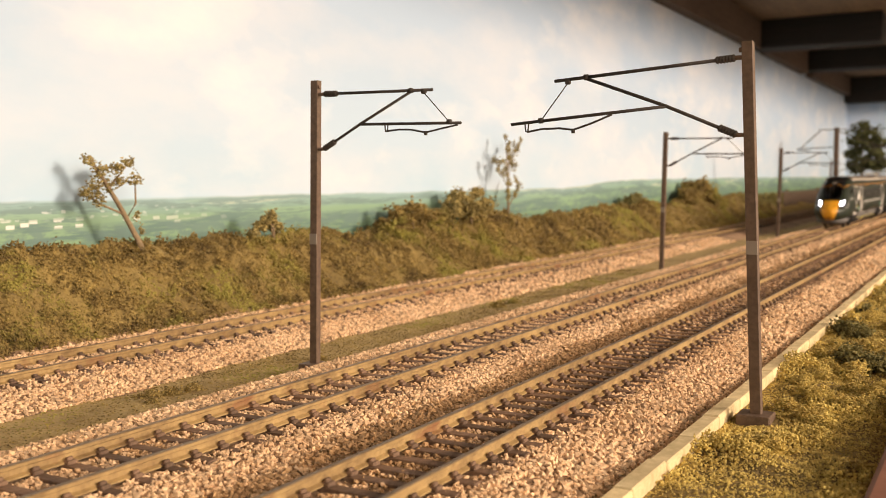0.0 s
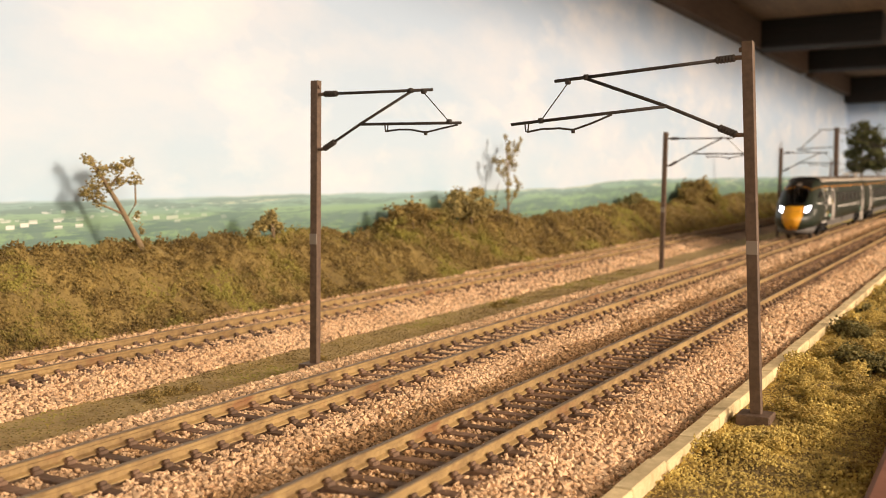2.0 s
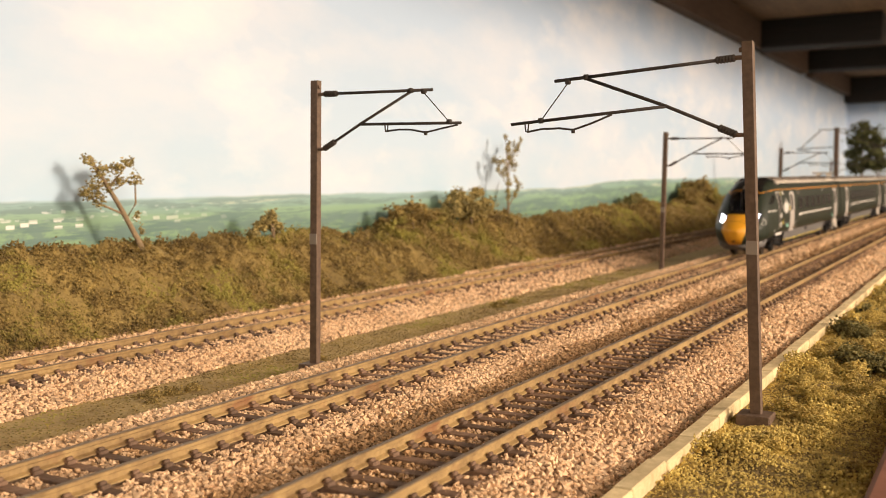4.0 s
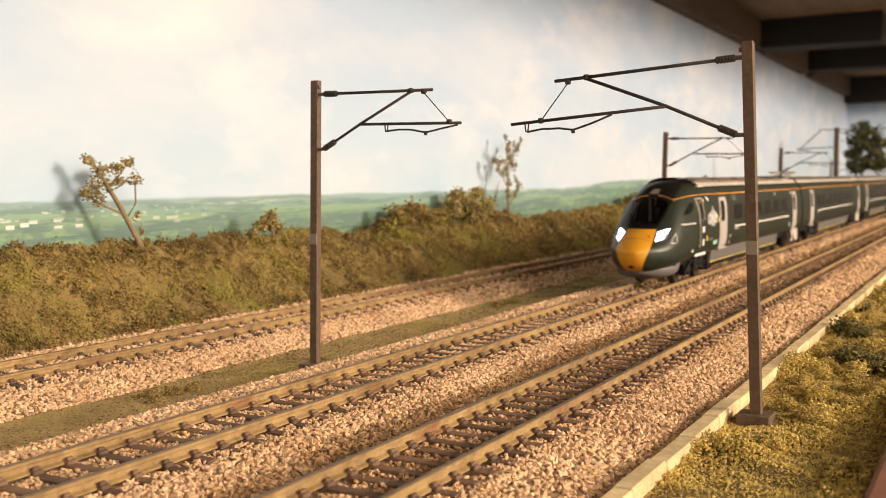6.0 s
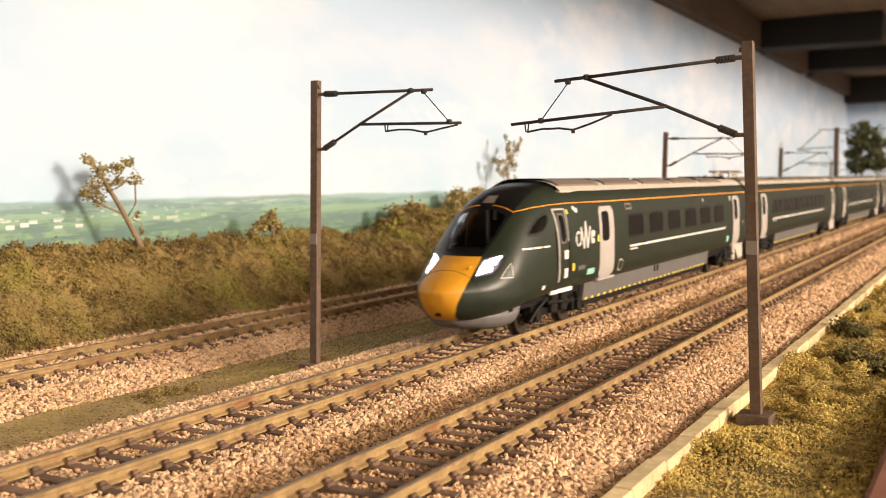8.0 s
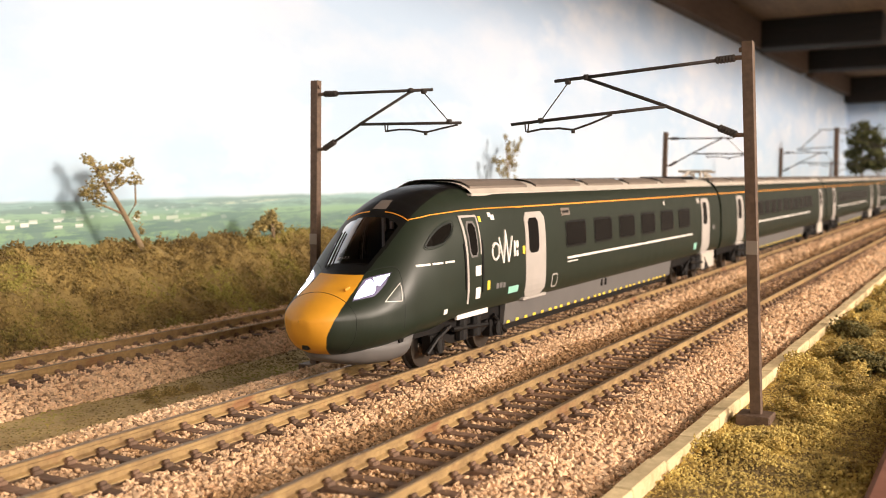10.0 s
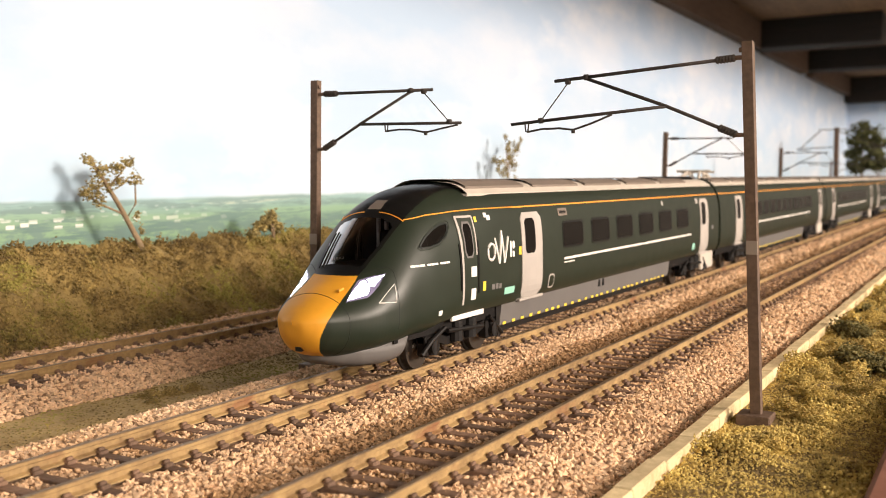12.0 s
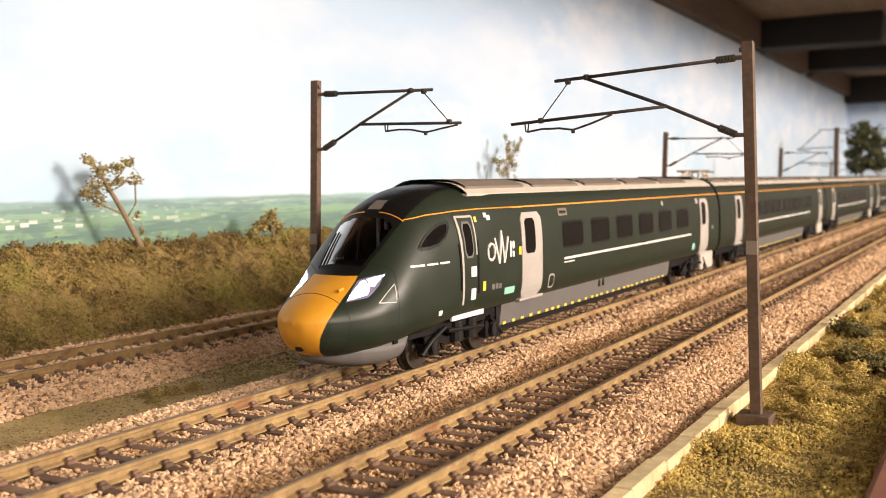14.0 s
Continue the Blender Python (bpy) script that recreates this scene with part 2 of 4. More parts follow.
# ---- building helpers ----
def mesh_of(name, verts, faces, mats, face_mats=None, smooth=False):
    me = bpy.data.meshes.new(name)
    v = np.asarray(verts, dtype=float) * MM
    me.from_pydata(v.tolist(), [], faces if isinstance(faces, list) else faces.tolist())
    for m in (mats if isinstance(mats, (list, tuple)) else [mats]):
        me.materials.append(m)
    if face_mats is not None:
        me.polygons.foreach_set("material_index", np.asarray(face_mats, dtype=np.int32))
    if smooth:
        me.polygons.foreach_set("use_smooth", np.ones(len(me.polygons), dtype=bool))
    me.update()
    return me


def thing(name, label, category, mesh=None, group="", kind="", at=(0, 0, 0)):
    ob = new(name, mesh)
    ob.location = [v * MM for v in at]
    return tagged(ob, label, category, group, kind)


def part(name, mesh, parent, label="", at=(0, 0, 0)):
    ob = new(name, mesh)
    ob.parent = parent
    ob.location = [v * MM for v in at]
    return tagged(ob, label)


class Shape:
    """Gathers pieces of geometry for one mesh."""

    def __init__(self):
        self.v, self.f, self.m = [], [], []

    def put(self, verts, faces, mat=0):
        n = len(self.v)
        self.v += [tuple(p) for p in verts]
        self.f += [tuple(i + n for i in f) for f in faces]
        self.m += [mat] * len(faces)
        return self

    def box(self, x0, x1, y0, y1, z0, z1, mat=0, bevel=0.0):
        c = bevel
        if not c:
            v = [(x, y, z) for z in (z0, z1) for x, y in ((x0, y0), (x1, y0), (x1, y1), (x0, y1))]
            return self.put(v, [(3, 2, 1, 0), (4, 5, 6, 7), (0, 1, 5, 4), (1, 2, 6, 5), (2, 3, 7, 6), (3, 0, 4, 7)], mat)
        rings = []
        for z, d in ((z0, c), (z0 + c, 0), (z1 - c, 0), (z1, c)):
            a, b2, e, g = x0 + d, x1 - d, y0 + d, y1 - d
            rings.append([(a + (c - d), e, z), (b2 - (c - d), e, z), (b2, e + (c - d), z), (b2, g - (c - d), z), (b2 - (c - d), g, z), (a + (c - d), g, z), (a, g - (c - d), z), (a, e + (c - d), z)])
        return self.rings(rings, mat)

    def rings(self, rings, mat=0, caps=True):
        n = len(rings[0])
        v = [p for r in rings for p in r]
        f = [(k * n + i, k * n + (i + 1) % n, (k + 1) * n + (i + 1) % n, (k + 1) * n + i) for k in range(len(rings) - 1) for i in range(n)]
        if caps:
            f += [tuple(range(n - 1, -1, -1)), tuple(range((len(rings) - 1) * n, len(rings) * n))]
        return self.put(v, f, mat)

    def tube(self, path, radius, sides=6, mat=0):
        path = [Vector(p) for p in path]
        rad = radius if isinstance(radius, (list, tuple)) else [radius] * len(path)
        rings = []
        for i, p in enumerate(path):
            d = (path[min(i + 1, len(path) - 1)] - path[max(i - 1, 0)]).normalized()
            a = d.cross(Vector((0, 0, 1)) if abs(d.z) < 0.9 else Vector((0, 1, 0))).normalized()
            b2 = d.cross(a)
            rings.append([p + (a * math.cos(t) + b2 * math.sin(t)) * rad[i] for t in [2 * math.pi * k / sides for k in range(sides)]])
        return self.rings(rings, mat)

    def mesh(self, name, mats, smooth=False):
        return mesh_of(name, self.v, self.f, mats, self.m, smooth)


def lumps(name, centres, sizes, mats, rng, flat=0.75, jag=0.35, face_mats=None):
    """Small irregular eight-sided lumps, joined: ballast stones or scatter foam."""
    c = np.asarray(centres, float)
    n = len(c)
    base = np.array([(1, 0, 0), (0, 1, 0), (-1, 0, 0), (0, -1, 0), (0, 0, 1), (0, 0, -1)], float)
    tri = np.array([(0, 1, 4), (1, 2, 4), (2, 3, 4), (3, 0, 4), (1, 0, 5), (2, 1, 5), (3, 2, 5), (0, 3, 5)])
    v = base[None] * (1 + rng.uniform(-jag, jag, (n, 6, 3))) + rng.uniform(-jag, jag, (n, 6, 3)) * 0.6
    q = rng.normal(size=(n, 4))
    q /= np.linalg.norm(q, axis=1)[:, None]
    w, x, y, z = q.T
    rot = np.stack([1 - 2 * (y * y + z * z), 2 * (x * y - w * z), 2 * (x * z + w * y), 2 * (x * y + w * z), 1 - 2 * (x * x + z * z), 2 * (y * z - w * x), 2 * (x * z - w * y), 2 * (y * z + w * x), 1 - 2 * (x * x + y * y)], 1).reshape(n, 3, 3)
    v = np.einsum("nij,nkj->nki", rot, v) * np.asarray(sizes).reshape(n, 1, 1)
    v[:, :, 2] *= flat
    v = (v + c[:, None]).reshape(-1, 3)
    f = (tri[None] + 6 * np.arange(n)[:, None, None]).reshape(-1, 3)
    return mesh_of(name, v, f, mats)


def fbm(x, y, seed=0.0, scale=1.0, octaves=4):
    """Smooth noise of numpy arrays, about -1 to 1, from sums of turned waves."""
    rng = np.random.RandomState(int(seed * 100) + 5)
    out, amp, tot = np.zeros_like(np.asarray(x, float)), 1.0, 0.0
    fr = scale
    for _ in range(octaves):
        for _ in range(4):
            a, p = rng.uniform(0, 2 * math.pi, 2)
            g = fr * rng.uniform(0.7, 1.4)
            out = out + amp * np.sin(g * (np.cos(a) * x + np.sin(a) * y) + p)
        tot += amp * 2.0
        amp *= 0.55
        fr *= 2.1
    return out / tot


RNG = np.random.RandomState(11)
Y0, Y1 = 40.0, 3400.0
TRACKS = {"far": (-99.3, -2.0), "middle": (0.0, 0.0), "near": (50.3, 0.0)}
SLEEPERS = {"far": (115.0, 7.45), "middle": (119.5 - 7.35 * 4, 7.35), "near": (214.3 - 6.85 * 17, 6.85)}   # first sleeper and pitch

# ---- setting ----
PROFILE_X = [-240, -178, -165, -150, -128, -118, -88, -71, -66, -40, -35, -28, -23, 22, 26, 30, 66, 82, 84, 90, 112, 128]
PROFILE_Z = [12, 16, 23, 17, -2, -5.0, -4.9, -9.0, -9.2, -7.8, -6.4, -4.0, -3.4, -3.4, -4.0, -3.5, -3.5, -6.0, -6.4, -6.8, -6.6, -6.6]


def ground_z(x, y):
    z = np.interp(x, PROFILE_X, PROFILE_Z)
    bank = np.clip((-122 - np.asarray(x)) / 22, 0, 1)
    z = z + bank * (4.0 * fbm(x * 0 + 3, y, 2, 0.02, 3) + 3.0 * fbm(x, y, 1, 0.09, 4) + 2.4 * fbm(x, y, 21, 0.38, 4))
    verge = np.clip((np.asarray(x) - 89) / 5, 0, 1)
    z = z + verge * 1.3 * fbm(x, y, 4, 0.16, 3)
    cess = np.clip(1 - np.abs(np.asarray(x) + 53) / 16, 0, 1)
    return z + cess * 0.5 * fbm(x, y, 5, 0.2, 3)


def grid_sheet(name, xs, ys, mats, pick):
    gx, gy = np.meshgrid(xs, ys)
    v = np.stack([gx, gy, ground_z(gx, gy)], -1).reshape(-1, 3)
    n = len(xs)
    i = (np.arange(len(ys) - 1)[:, None] * n + np.arange(n - 1)[None]).reshape(-1)
    f = np.stack([i, i + 1, i + n + 1, i + n], 1)
    cx = v[f].mean(1)
    return mesh_of(name, v, f, mats, pick(cx[:, 0], cx[:, 1]), True)


def ground_pick(x, y):
    wob = 2.0 * fbm(x, y, 7, 0.12, 3)
    out = np.zeros(len(x), int)
    out[(x > -69 + wob) & (x < -37 + wob * 0.6)] = 1
    out[(x < -124 + wob) | (x > 88)] = 2
    return out


xs = np.concatenate([np.linspace(-240, -172, 14), np.linspace(-168, -118, 34), np.linspace(-116, 84, 90), np.linspace(86, 128, 26)])
ys = np.concatenate([np.arange(Y0, 700, 2.2), np.arange(700, 1500, 5), np.arange(1500, Y1, 16)])
ground = thing("ground", "model railway ground of ballast, earth and scatter turf", "ground", grid_sheet("ground", xs, ys, [M_BED, M_EARTH, M_TURF], ground_pick), kind="structure")

BACK_X = -176.0
backdrop = thing("backdrop", "printed landscape backdrop of pale cloudy sky and green fields", "backdrop", Shape().box(BACK_X - 6, BACK_X, -700, Y1, -60, 310).mesh("backdrop", M_BACK), kind="structure")
end = thing("wall_end", "plain painted end wall beyond the layout", "wall", Shape().box(-234, 400, Y1, Y1 + 20, -60, 330).mesh("wall_end", M_ROOM), kind="structure")

DECK_Z, DECK_X = 272.0, 195.0
deck = thing("ceiling", "brown plywood underside of the upper deck", "ceiling", Shape().box(BACK_X, DECK_X, -600, Y1, DECK_Z, DECK_Z + 12).mesh("ceiling", M_PLY), kind="structure")
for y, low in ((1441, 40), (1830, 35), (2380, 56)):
    thing("deck_beam", "dark timber beam under the plywood deck", "beam", Shape().box(BACK_X + 0.3, -4, y, y + 54, DECK_Z - low, DECK_Z - 0.2, bevel=1.5).mesh("deck_beam", M_BEAM), group="deck beams")

for k, y in enumerate((-600, 1495.3, 1884.3)):
    thing("trim_batten", "brown timber batten along the top of the backdrop", "trim", Shape().box(BACK_X + 0.3, BACK_X + 14, y, (1440.7, 1829.7, 2379.7)[k], DECK_Z - 41, DECK_Z - 0.2, bevel=0.8).mesh("trim_batten", M_BATTEN), kind="structure")
thing("backdrop_end", "printed sky backdrop turning across the end of the layout", "backdrop", Shape().box(BACK_X + 0.3, -40, 2440, 2446, -60, DECK_Z - 0.3).mesh("backdrop_end", M_BACK), kind="structure")
fascia = thing("trim", "reddish brown timber edge board of the layout", "trim", Shape().box(124, 136, -600, Y1, -60, -1.0, bevel=1.2).mesh("trim", M_EDGE), kind="structure")

thing("baseboard", "plain timber baseboard carrying the model railway", "baseboard", Shape().box(-235, 123.5, -600, Y1, -899, -40).mesh("baseboard", M_PLY), kind="structure")

# the room behind the viewer
room = [("wall_south", (-256, 3200, -2020, -2000, -900, 1500)), ("wall_east", (3200, 3220, -2000, 3600, -900, 1500)), ("wall_north", (-256, 3200, 3580, 3600, -900, 1500)),
        ("wall_west", (-256, -240, -2000, 3600, -900, 1500)), ("floor", (-256, 3200, -2000, 3600, -920, -900)), ("ceiling_room", (-256, 3200, -2000, 3600, 1500, 1520))]
for name, b in room:
    thing(name, "plain cream painted room surface", "floor" if name == "floor" else ("ceiling" if "ceil" in name else "wall"), Shape().box(*b).mesh(name, M_ROOM), kind="structure")


# ---- track ----
def rail_mesh(x, z, y0, y1):
    """A flat-bottomed rail; the worn head is its own material."""
    prof = [(-1.15, -2.6), (1.15, -2.6), (1.15, -2.3), (0.32, -1.95), (0.32, -0.95), (0.62, -0.75), (0.62, -0.18), (0.45, 0.0), (-0.45, 0.0), (-0.62, -0.18), (-0.62, -0.75), (-0.32, -0.95), (-0.32, -1.95), (-1.15, -2.3)]
    steps = np.concatenate([np.arange(y0, 900, 30), np.arange(900, y1 + 1, 100)])
    s = Shape()
    s.rings([[(x + a, y, z + b) for a, b in prof] for y in steps], 0)
    n = len(prof)
    s.m = [1 if (k % n) in (6, 7, 8) and k < n * (len(steps) - 1) else 0 for k in range(len(s.m))]
    return s.mesh("rail", [M_RAIL, M_HEAD])


def sleeper_shape(s, y=0.0, x=0.0, z=0.0):
    s.box(x - 14.4, x + 14.4, y - 1.3, y + 1.3, z - 4.4, z - 2.75, 0, 0.12)
    for g in (-8.7, 8.7):
        for d in (-1, 1):
            a, b = sorted((x + g + d * 0.45, x + g + d * 2.2))
            s.box(a, b, y - 1.1, y + 1.1, z - 2.8, z - 1.95, 0, 0.25)
            a, b = sorted((x + g + d * 0.7, x + g + d * 1.5))
            s.box(a, b, y - 0.75, y + 0.75, z - 2.1, z - 1.4, 0, 0.18)
    return s


SLEEPER = sleeper_shape(Shape()).mesh("sleeper", M_SLEEPER)
for key, (tx, tz) in TRACKS.items():
    track = thing("railway_track", "weathered model railway track with dark sleepers on ballast", "railway track", at=(tx, 0, tz), group="parallel tracks")
    for g in (-8.7, 8.7):
        part("rail", rail_mesh(g, 0, Y0, Y1), track, "rust-brown rail with a worn metal head")
    near, (first, gap) = 150, SLEEPERS[key]
    for k in range(near):
        part("sleeper", SLEEPER, track, at=(0, first + k * gap, 0))
    rest = Shape()
    for k in range(near, 390):
        y = first + k * gap
        rest.box(-14.4, 14.4, y - 1.3, y + 1.3, -4.4, -2.75)
        for g in (-8.7, 8.7):
            rest.box(g - 2.2, g - 0.45, y - 1.0, y + 1.0, -2.8, -1.7)
            rest.box(g + 0.45, g + 2.2, y - 1.0, y + 1.0, -2.8, -1.7)
    tagged(part("far_sleepers", rest.mesh("far_sleepers", M_SLEEPER), track), kind="stuff")


# ---- overhead line masts ----
def mast(side, lean=0.0, top=78.5, flip=1.0, foot_top=-5.3):
    """An H-section mast with a bracket of rods over the track. side: the way the bracket points."""
    post = thing("catenary_mast", "brown painted overhead line mast with a black rod cantilever", "catenary mast", group="overhead line masts")
    s = Shape()
    w, d, c = 1.25, 1.05, 0.14
    prof = [(-w + c, -d), (w - c, -d), (w, -d + c), (w, d - c), (w - c, d), (-w + c, d), (-w, d - c), (-w, -d + c)]
    s.rings([[(a + lean * z / top, b, z) for a, b in prof] for z in (-5.0, 20, 50, top)])
    part("post", s.mesh("post", M_MAST), post)
    part("base", Shape().box(-3.8, 3.8, -3.5, 3.5, -8.0, foot_top, 0, 0.25).mesh("base", M_MAST), post, "square mast foot")
    lp, plate_z = lean * 33 / top, 30.7 if flip > 0 else 32.2
    part("plate", Shape().box(lp - 1.25, lp + 1.25, -d - 0.22, -d + 0.05, plate_z, plate_z + 3.1).mesh("plate", M_PLATE), post, "pale blank plate")

    def xs_(v):
        return v * side

    def rod(name, pts, r, label=""):
        part(name, Shape().tube([(xs_(a), b, c) for a, b, c in pts], r, 8).mesh(name, M_WIRE, True), post, label)
    y = -0.3
    if flip > 0:
        rod_r, reg = (5.0, 74.2, 41.3, 73.6), (17.5, 65.2, 50.0, 64.4)
        foot, dip, drop = (4.6, 58.4), 39.0, (38.5, 73.0, 46.4, 64.8)
    else:
        rod_r, reg = (5.5, 76.7, 49.9, 73.9), (21.7, 66.6, 62.0, 63.6)
        foot, dip, drop = (5.0, 59.3), 45.0, (46.4, 73.3, 53.7, 64.3)
    slope = (reg[3] - reg[1]) / (reg[2] - reg[0])

    def on_reg(a):
        return reg[1] + slope * (a - reg[0])
    strut_top = 34.4 if flip > 0 else 41.6
    top_z = rod_r[1] + (rod_r[3] - rod_r[1]) * (strut_top - rod_r[0]) / (rod_r[2] - rod_r[0])
    rod("top_rod", [(rod_r[0], y, rod_r[1]), (rod_r[2], y, rod_r[3])], 0.42)
    rod("strut", [(foot[0], y, foot[1]), (reg[0], y, reg[1]), (strut_top, y, top_z - 0.3)], 0.42)
    rod("register_rod", [(reg[0] - 0.5, y, reg[1] - 0.1), (reg[2], y, reg[3])], 0.40)
    rod("dropper", [(drop[0], y, drop[1]), (drop[2], y, drop[3])], 0.16)
    ra, rb = (26.3, 49.0) if flip > 0 else (34.9, 57.6)
    lo, hi = (on_reg(ra), on_reg(rb))
    if flip > 0:
        arm = [(ra, y, lo - 2.1), (ra + 4, y, lo - 1.75), (ra + 8, y, lo - 1.9), (dip, y, lo - 2.8), (dip + 5, y, lo - 1.9), (rb, y, hi - 0.5)]
        hanger, clip = ra, (dip, lo - 3.2)
    else:
        arm = [(rb, y, hi - 2.4), (rb - 4, y, hi - 1.75), (rb - 9, y, hi - 1.7), (dip, y, hi - 2.2), (dip - 5, y, hi - 0.7), (ra, y, lo - 0.5)]
        hanger, clip = rb, (dip, hi - 2.7)
    rod("steady_arm", arm, 0.26)
    hz = on_reg(hanger)
    for d2 in (-0.55, 0.55):
        rod("hanger", [(hanger + d2 * side * flip, y, hz), (hanger + d2 * 0.5 * side * flip, y, hz - 2.3)], 0.2)
    rod("wire_clip", [(clip[0], y, clip[1] - 0.35), (clip[0], y, clip[1] + 0.8)], 0.5)
    for a, b in ((strut_top, top_z), (drop[0], drop[1] + 0.3), (drop[2], drop[3])):
        rod("clamp", [(a - 0.55, y, b), (a + 0.55, y, b)], 0.72)
    # ribbed insulators and their brackets
    for (a0, b0), (a1, b1) in (((rod_r[0], rod_r[1]), (rod_r[2], rod_r[3])), (foot, (reg[0], reg[1]))):
        v = Vector((a1 - a0, b1 - b0)).normalized()
        n = 13
        pts, rad = [], []
        for k in range(n):
            pts.append((xs_(a0 + v.x * (0.2 + 0.36 * k)), y, b0 + v.y * (0.2 + 0.36 * k)))
            rad.append(0.95 if k % 2 else 0.74)
        part("insulator", Shape().tube(pts, rad, 10).mesh("insulator", M_WIRE), post, "ribbed black insulator")
        part("bracket", Shape().tube([(xs_(abs(lean) * b0 / top + 0.8), y, b0), (xs_(a0 + 0.4), y, b0)], 0.55, 6).mesh("bracket", M_MAST), post)
    part("bolt", Shape().tube([(xs_(abs(lean) + 1.0), -0.4, top - 1.8), (xs_(abs(lean) + 1.8), -0.4, top - 1.8)], 0.55, 8).mesh("bolt", M_MAST), post)
    return post


left = mast(1, 1.9, 78.2, 1, -4.7)
left.matrix_basis = pose(-33.5 * MM, 0.2285, 0.0003)
for x, y, z in ((-33.5, 567, -1.6), (-31.0, 900, -3.4), (-84, 1560, -6), (-60, 1960, -6)):
    copy_thing(left, pose(x * MM, y * MM, z * MM))
right = mast(-1, -3.0, 80.2, -1, -4.4)
right.matrix_basis = pose(94.3 * MM, 0.2265, 0.0)
for y in (900, 1235, 1570):
    copy_thing(right, pose(94.6 * MM, y * MM, 0))


def twin_mast(x, y):
    """A taller, thicker mast with arms over the tracks on both sides."""
    post = thing("twin_track_mast", "tall brown mast with long black arms over several tracks", "catenary mast", at=(x, y, 0), group="overhead line masts")
    part("post", Shape().box(-2.6, 2.6, -2.2, 2.2, -7, 107, 0, 0.2).mesh("post", M_MAST), post)
    for name, pts in (("arm", [(-20, 0, 105), (95, 0, 104)]), ("arm", [(-44, 0, 83), (0, 0, 84)]), ("strut", [(-40, 0, 84), (-18, 0, 104)]), ("strut", [(3, 0, 102), (62, 0, 78)]), ("arm", [(20, 0, 84), (92, 0, 86)]),
                      ("steady_arm", [(-30, 0, 80), (-44, 0, 82)])):
        part(name, Shape().tube(pts, 0.6, 6).mesh(name, M_WIRE), post)


twin_mast(-30, 1235)


# ---- train ----
NOSE = 4.0       # the tip's station
CURVES = {
    "T": ([0.0, 1.0, 2.5, 5.0, 9.0, 14.0, 18.0, 24.0, 30.0, 36.0, 42.0, 48.0, 58.0, 70.0, 90.0], [17.05, 18.1, 19.47, 21.17, 23.12, 25.33, 27.59, 33.44, 38.38, 43.13, 45.82, 47.36, 48.32, 48.78, 48.78]),
    "B": ([0.0, 1.0, 3.0, 6.0, 10.0, 20.0, 30.0, 42.0, 50.0, 90.0], [16.5, 12.6, 9.8, 8.2, 7.2, 7.4, 9.4, 12.6, 13.0, 13.0]),
    "W": ([0.0, 0.4, 1.0, 3.0, 6.0, 10.0, 16.0, 25.0, 38.0, 50.0, 62.0, 90.0], [0.0, 2.4, 3.5, 6.6, 9.2, 11.8, 14.4, 16.4, 17.3, 17.6, 17.7, 17.7]),
    "C": ([0.0, 10.0, 30.0, 60.0, 90.0], [16.5, 16.5, 18.5, 22.0, 22.0]),
    "N": ([0, 6, 12, 20, 30, 45, 75, 90], [2.0, 1.9, 1.85, 2.1, 2.5, 2.5, 3.5, 3.5]),
    "D": ([0.0, 10.0, 30.0, 45.0, 90.0], [2.2, 2.6, 4.0, 3.0, 3.0]),
    "H": ([0.0, 30.0, 45.0, 90.0], [0.0, 0.0, 5.0, 5.0]),
}


def smooth_at(key, y):
    """The named nose curve at y, averaged over a short stretch."""
    xs_, vs = CURVES[key]
    d = np.maximum(np.asarray(y, float) - NOSE, 0.0)
    w = np.minimum(2.0, 0.35 * d)
    return sum(np.interp(d + w * k, xs_, vs) for k in (-1, -0.5, 0, 0.5, 1)) / 5.0


def section(y, a):
    """Point of the body at y behind the nose tip and ring angle a (0 side, pi/2 roof, -pi/2 underside), right half."""
    T, B, W, C, N, D, H = (smooth_at(k, y) for k in "TBWCNDH")
    c, s = np.cos(a), np.sin(a)
    up = s >= 0
    n = np.where(up, N, D)
    x = W * np.abs(c) ** (2 / n) * np.sign(c)
    z = C + np.where(up, (T - C), (C - B + H)) * np.abs(s) ** (2 / n) * np.sign(s)
    return x, np.maximum(z, B)


def side_x(z):
    """Half width of the full body at height z."""
    z = np.asarray(z, float)
    up = np.clip((z - 22) / 26.78, 0, 1) ** 3.5
    dn = np.clip((22 - z) / 14, 0, 1) ** 3.0
    return 17.7 * np.where(z >= 22, (1 - up) ** (1 / 3.5), (1 - dn) ** (1 / 3.0))


def half_width(y, z):
    """Half width of the body or nose at station y and height z."""
    if y >= 88:
        return float(side_x(z))
    a = np.linspace(-1.5, math.pi / 2, 400)
    x, zz = section(np.full(400, float(y)), a)
    return float(np.interp(z, zz, x))


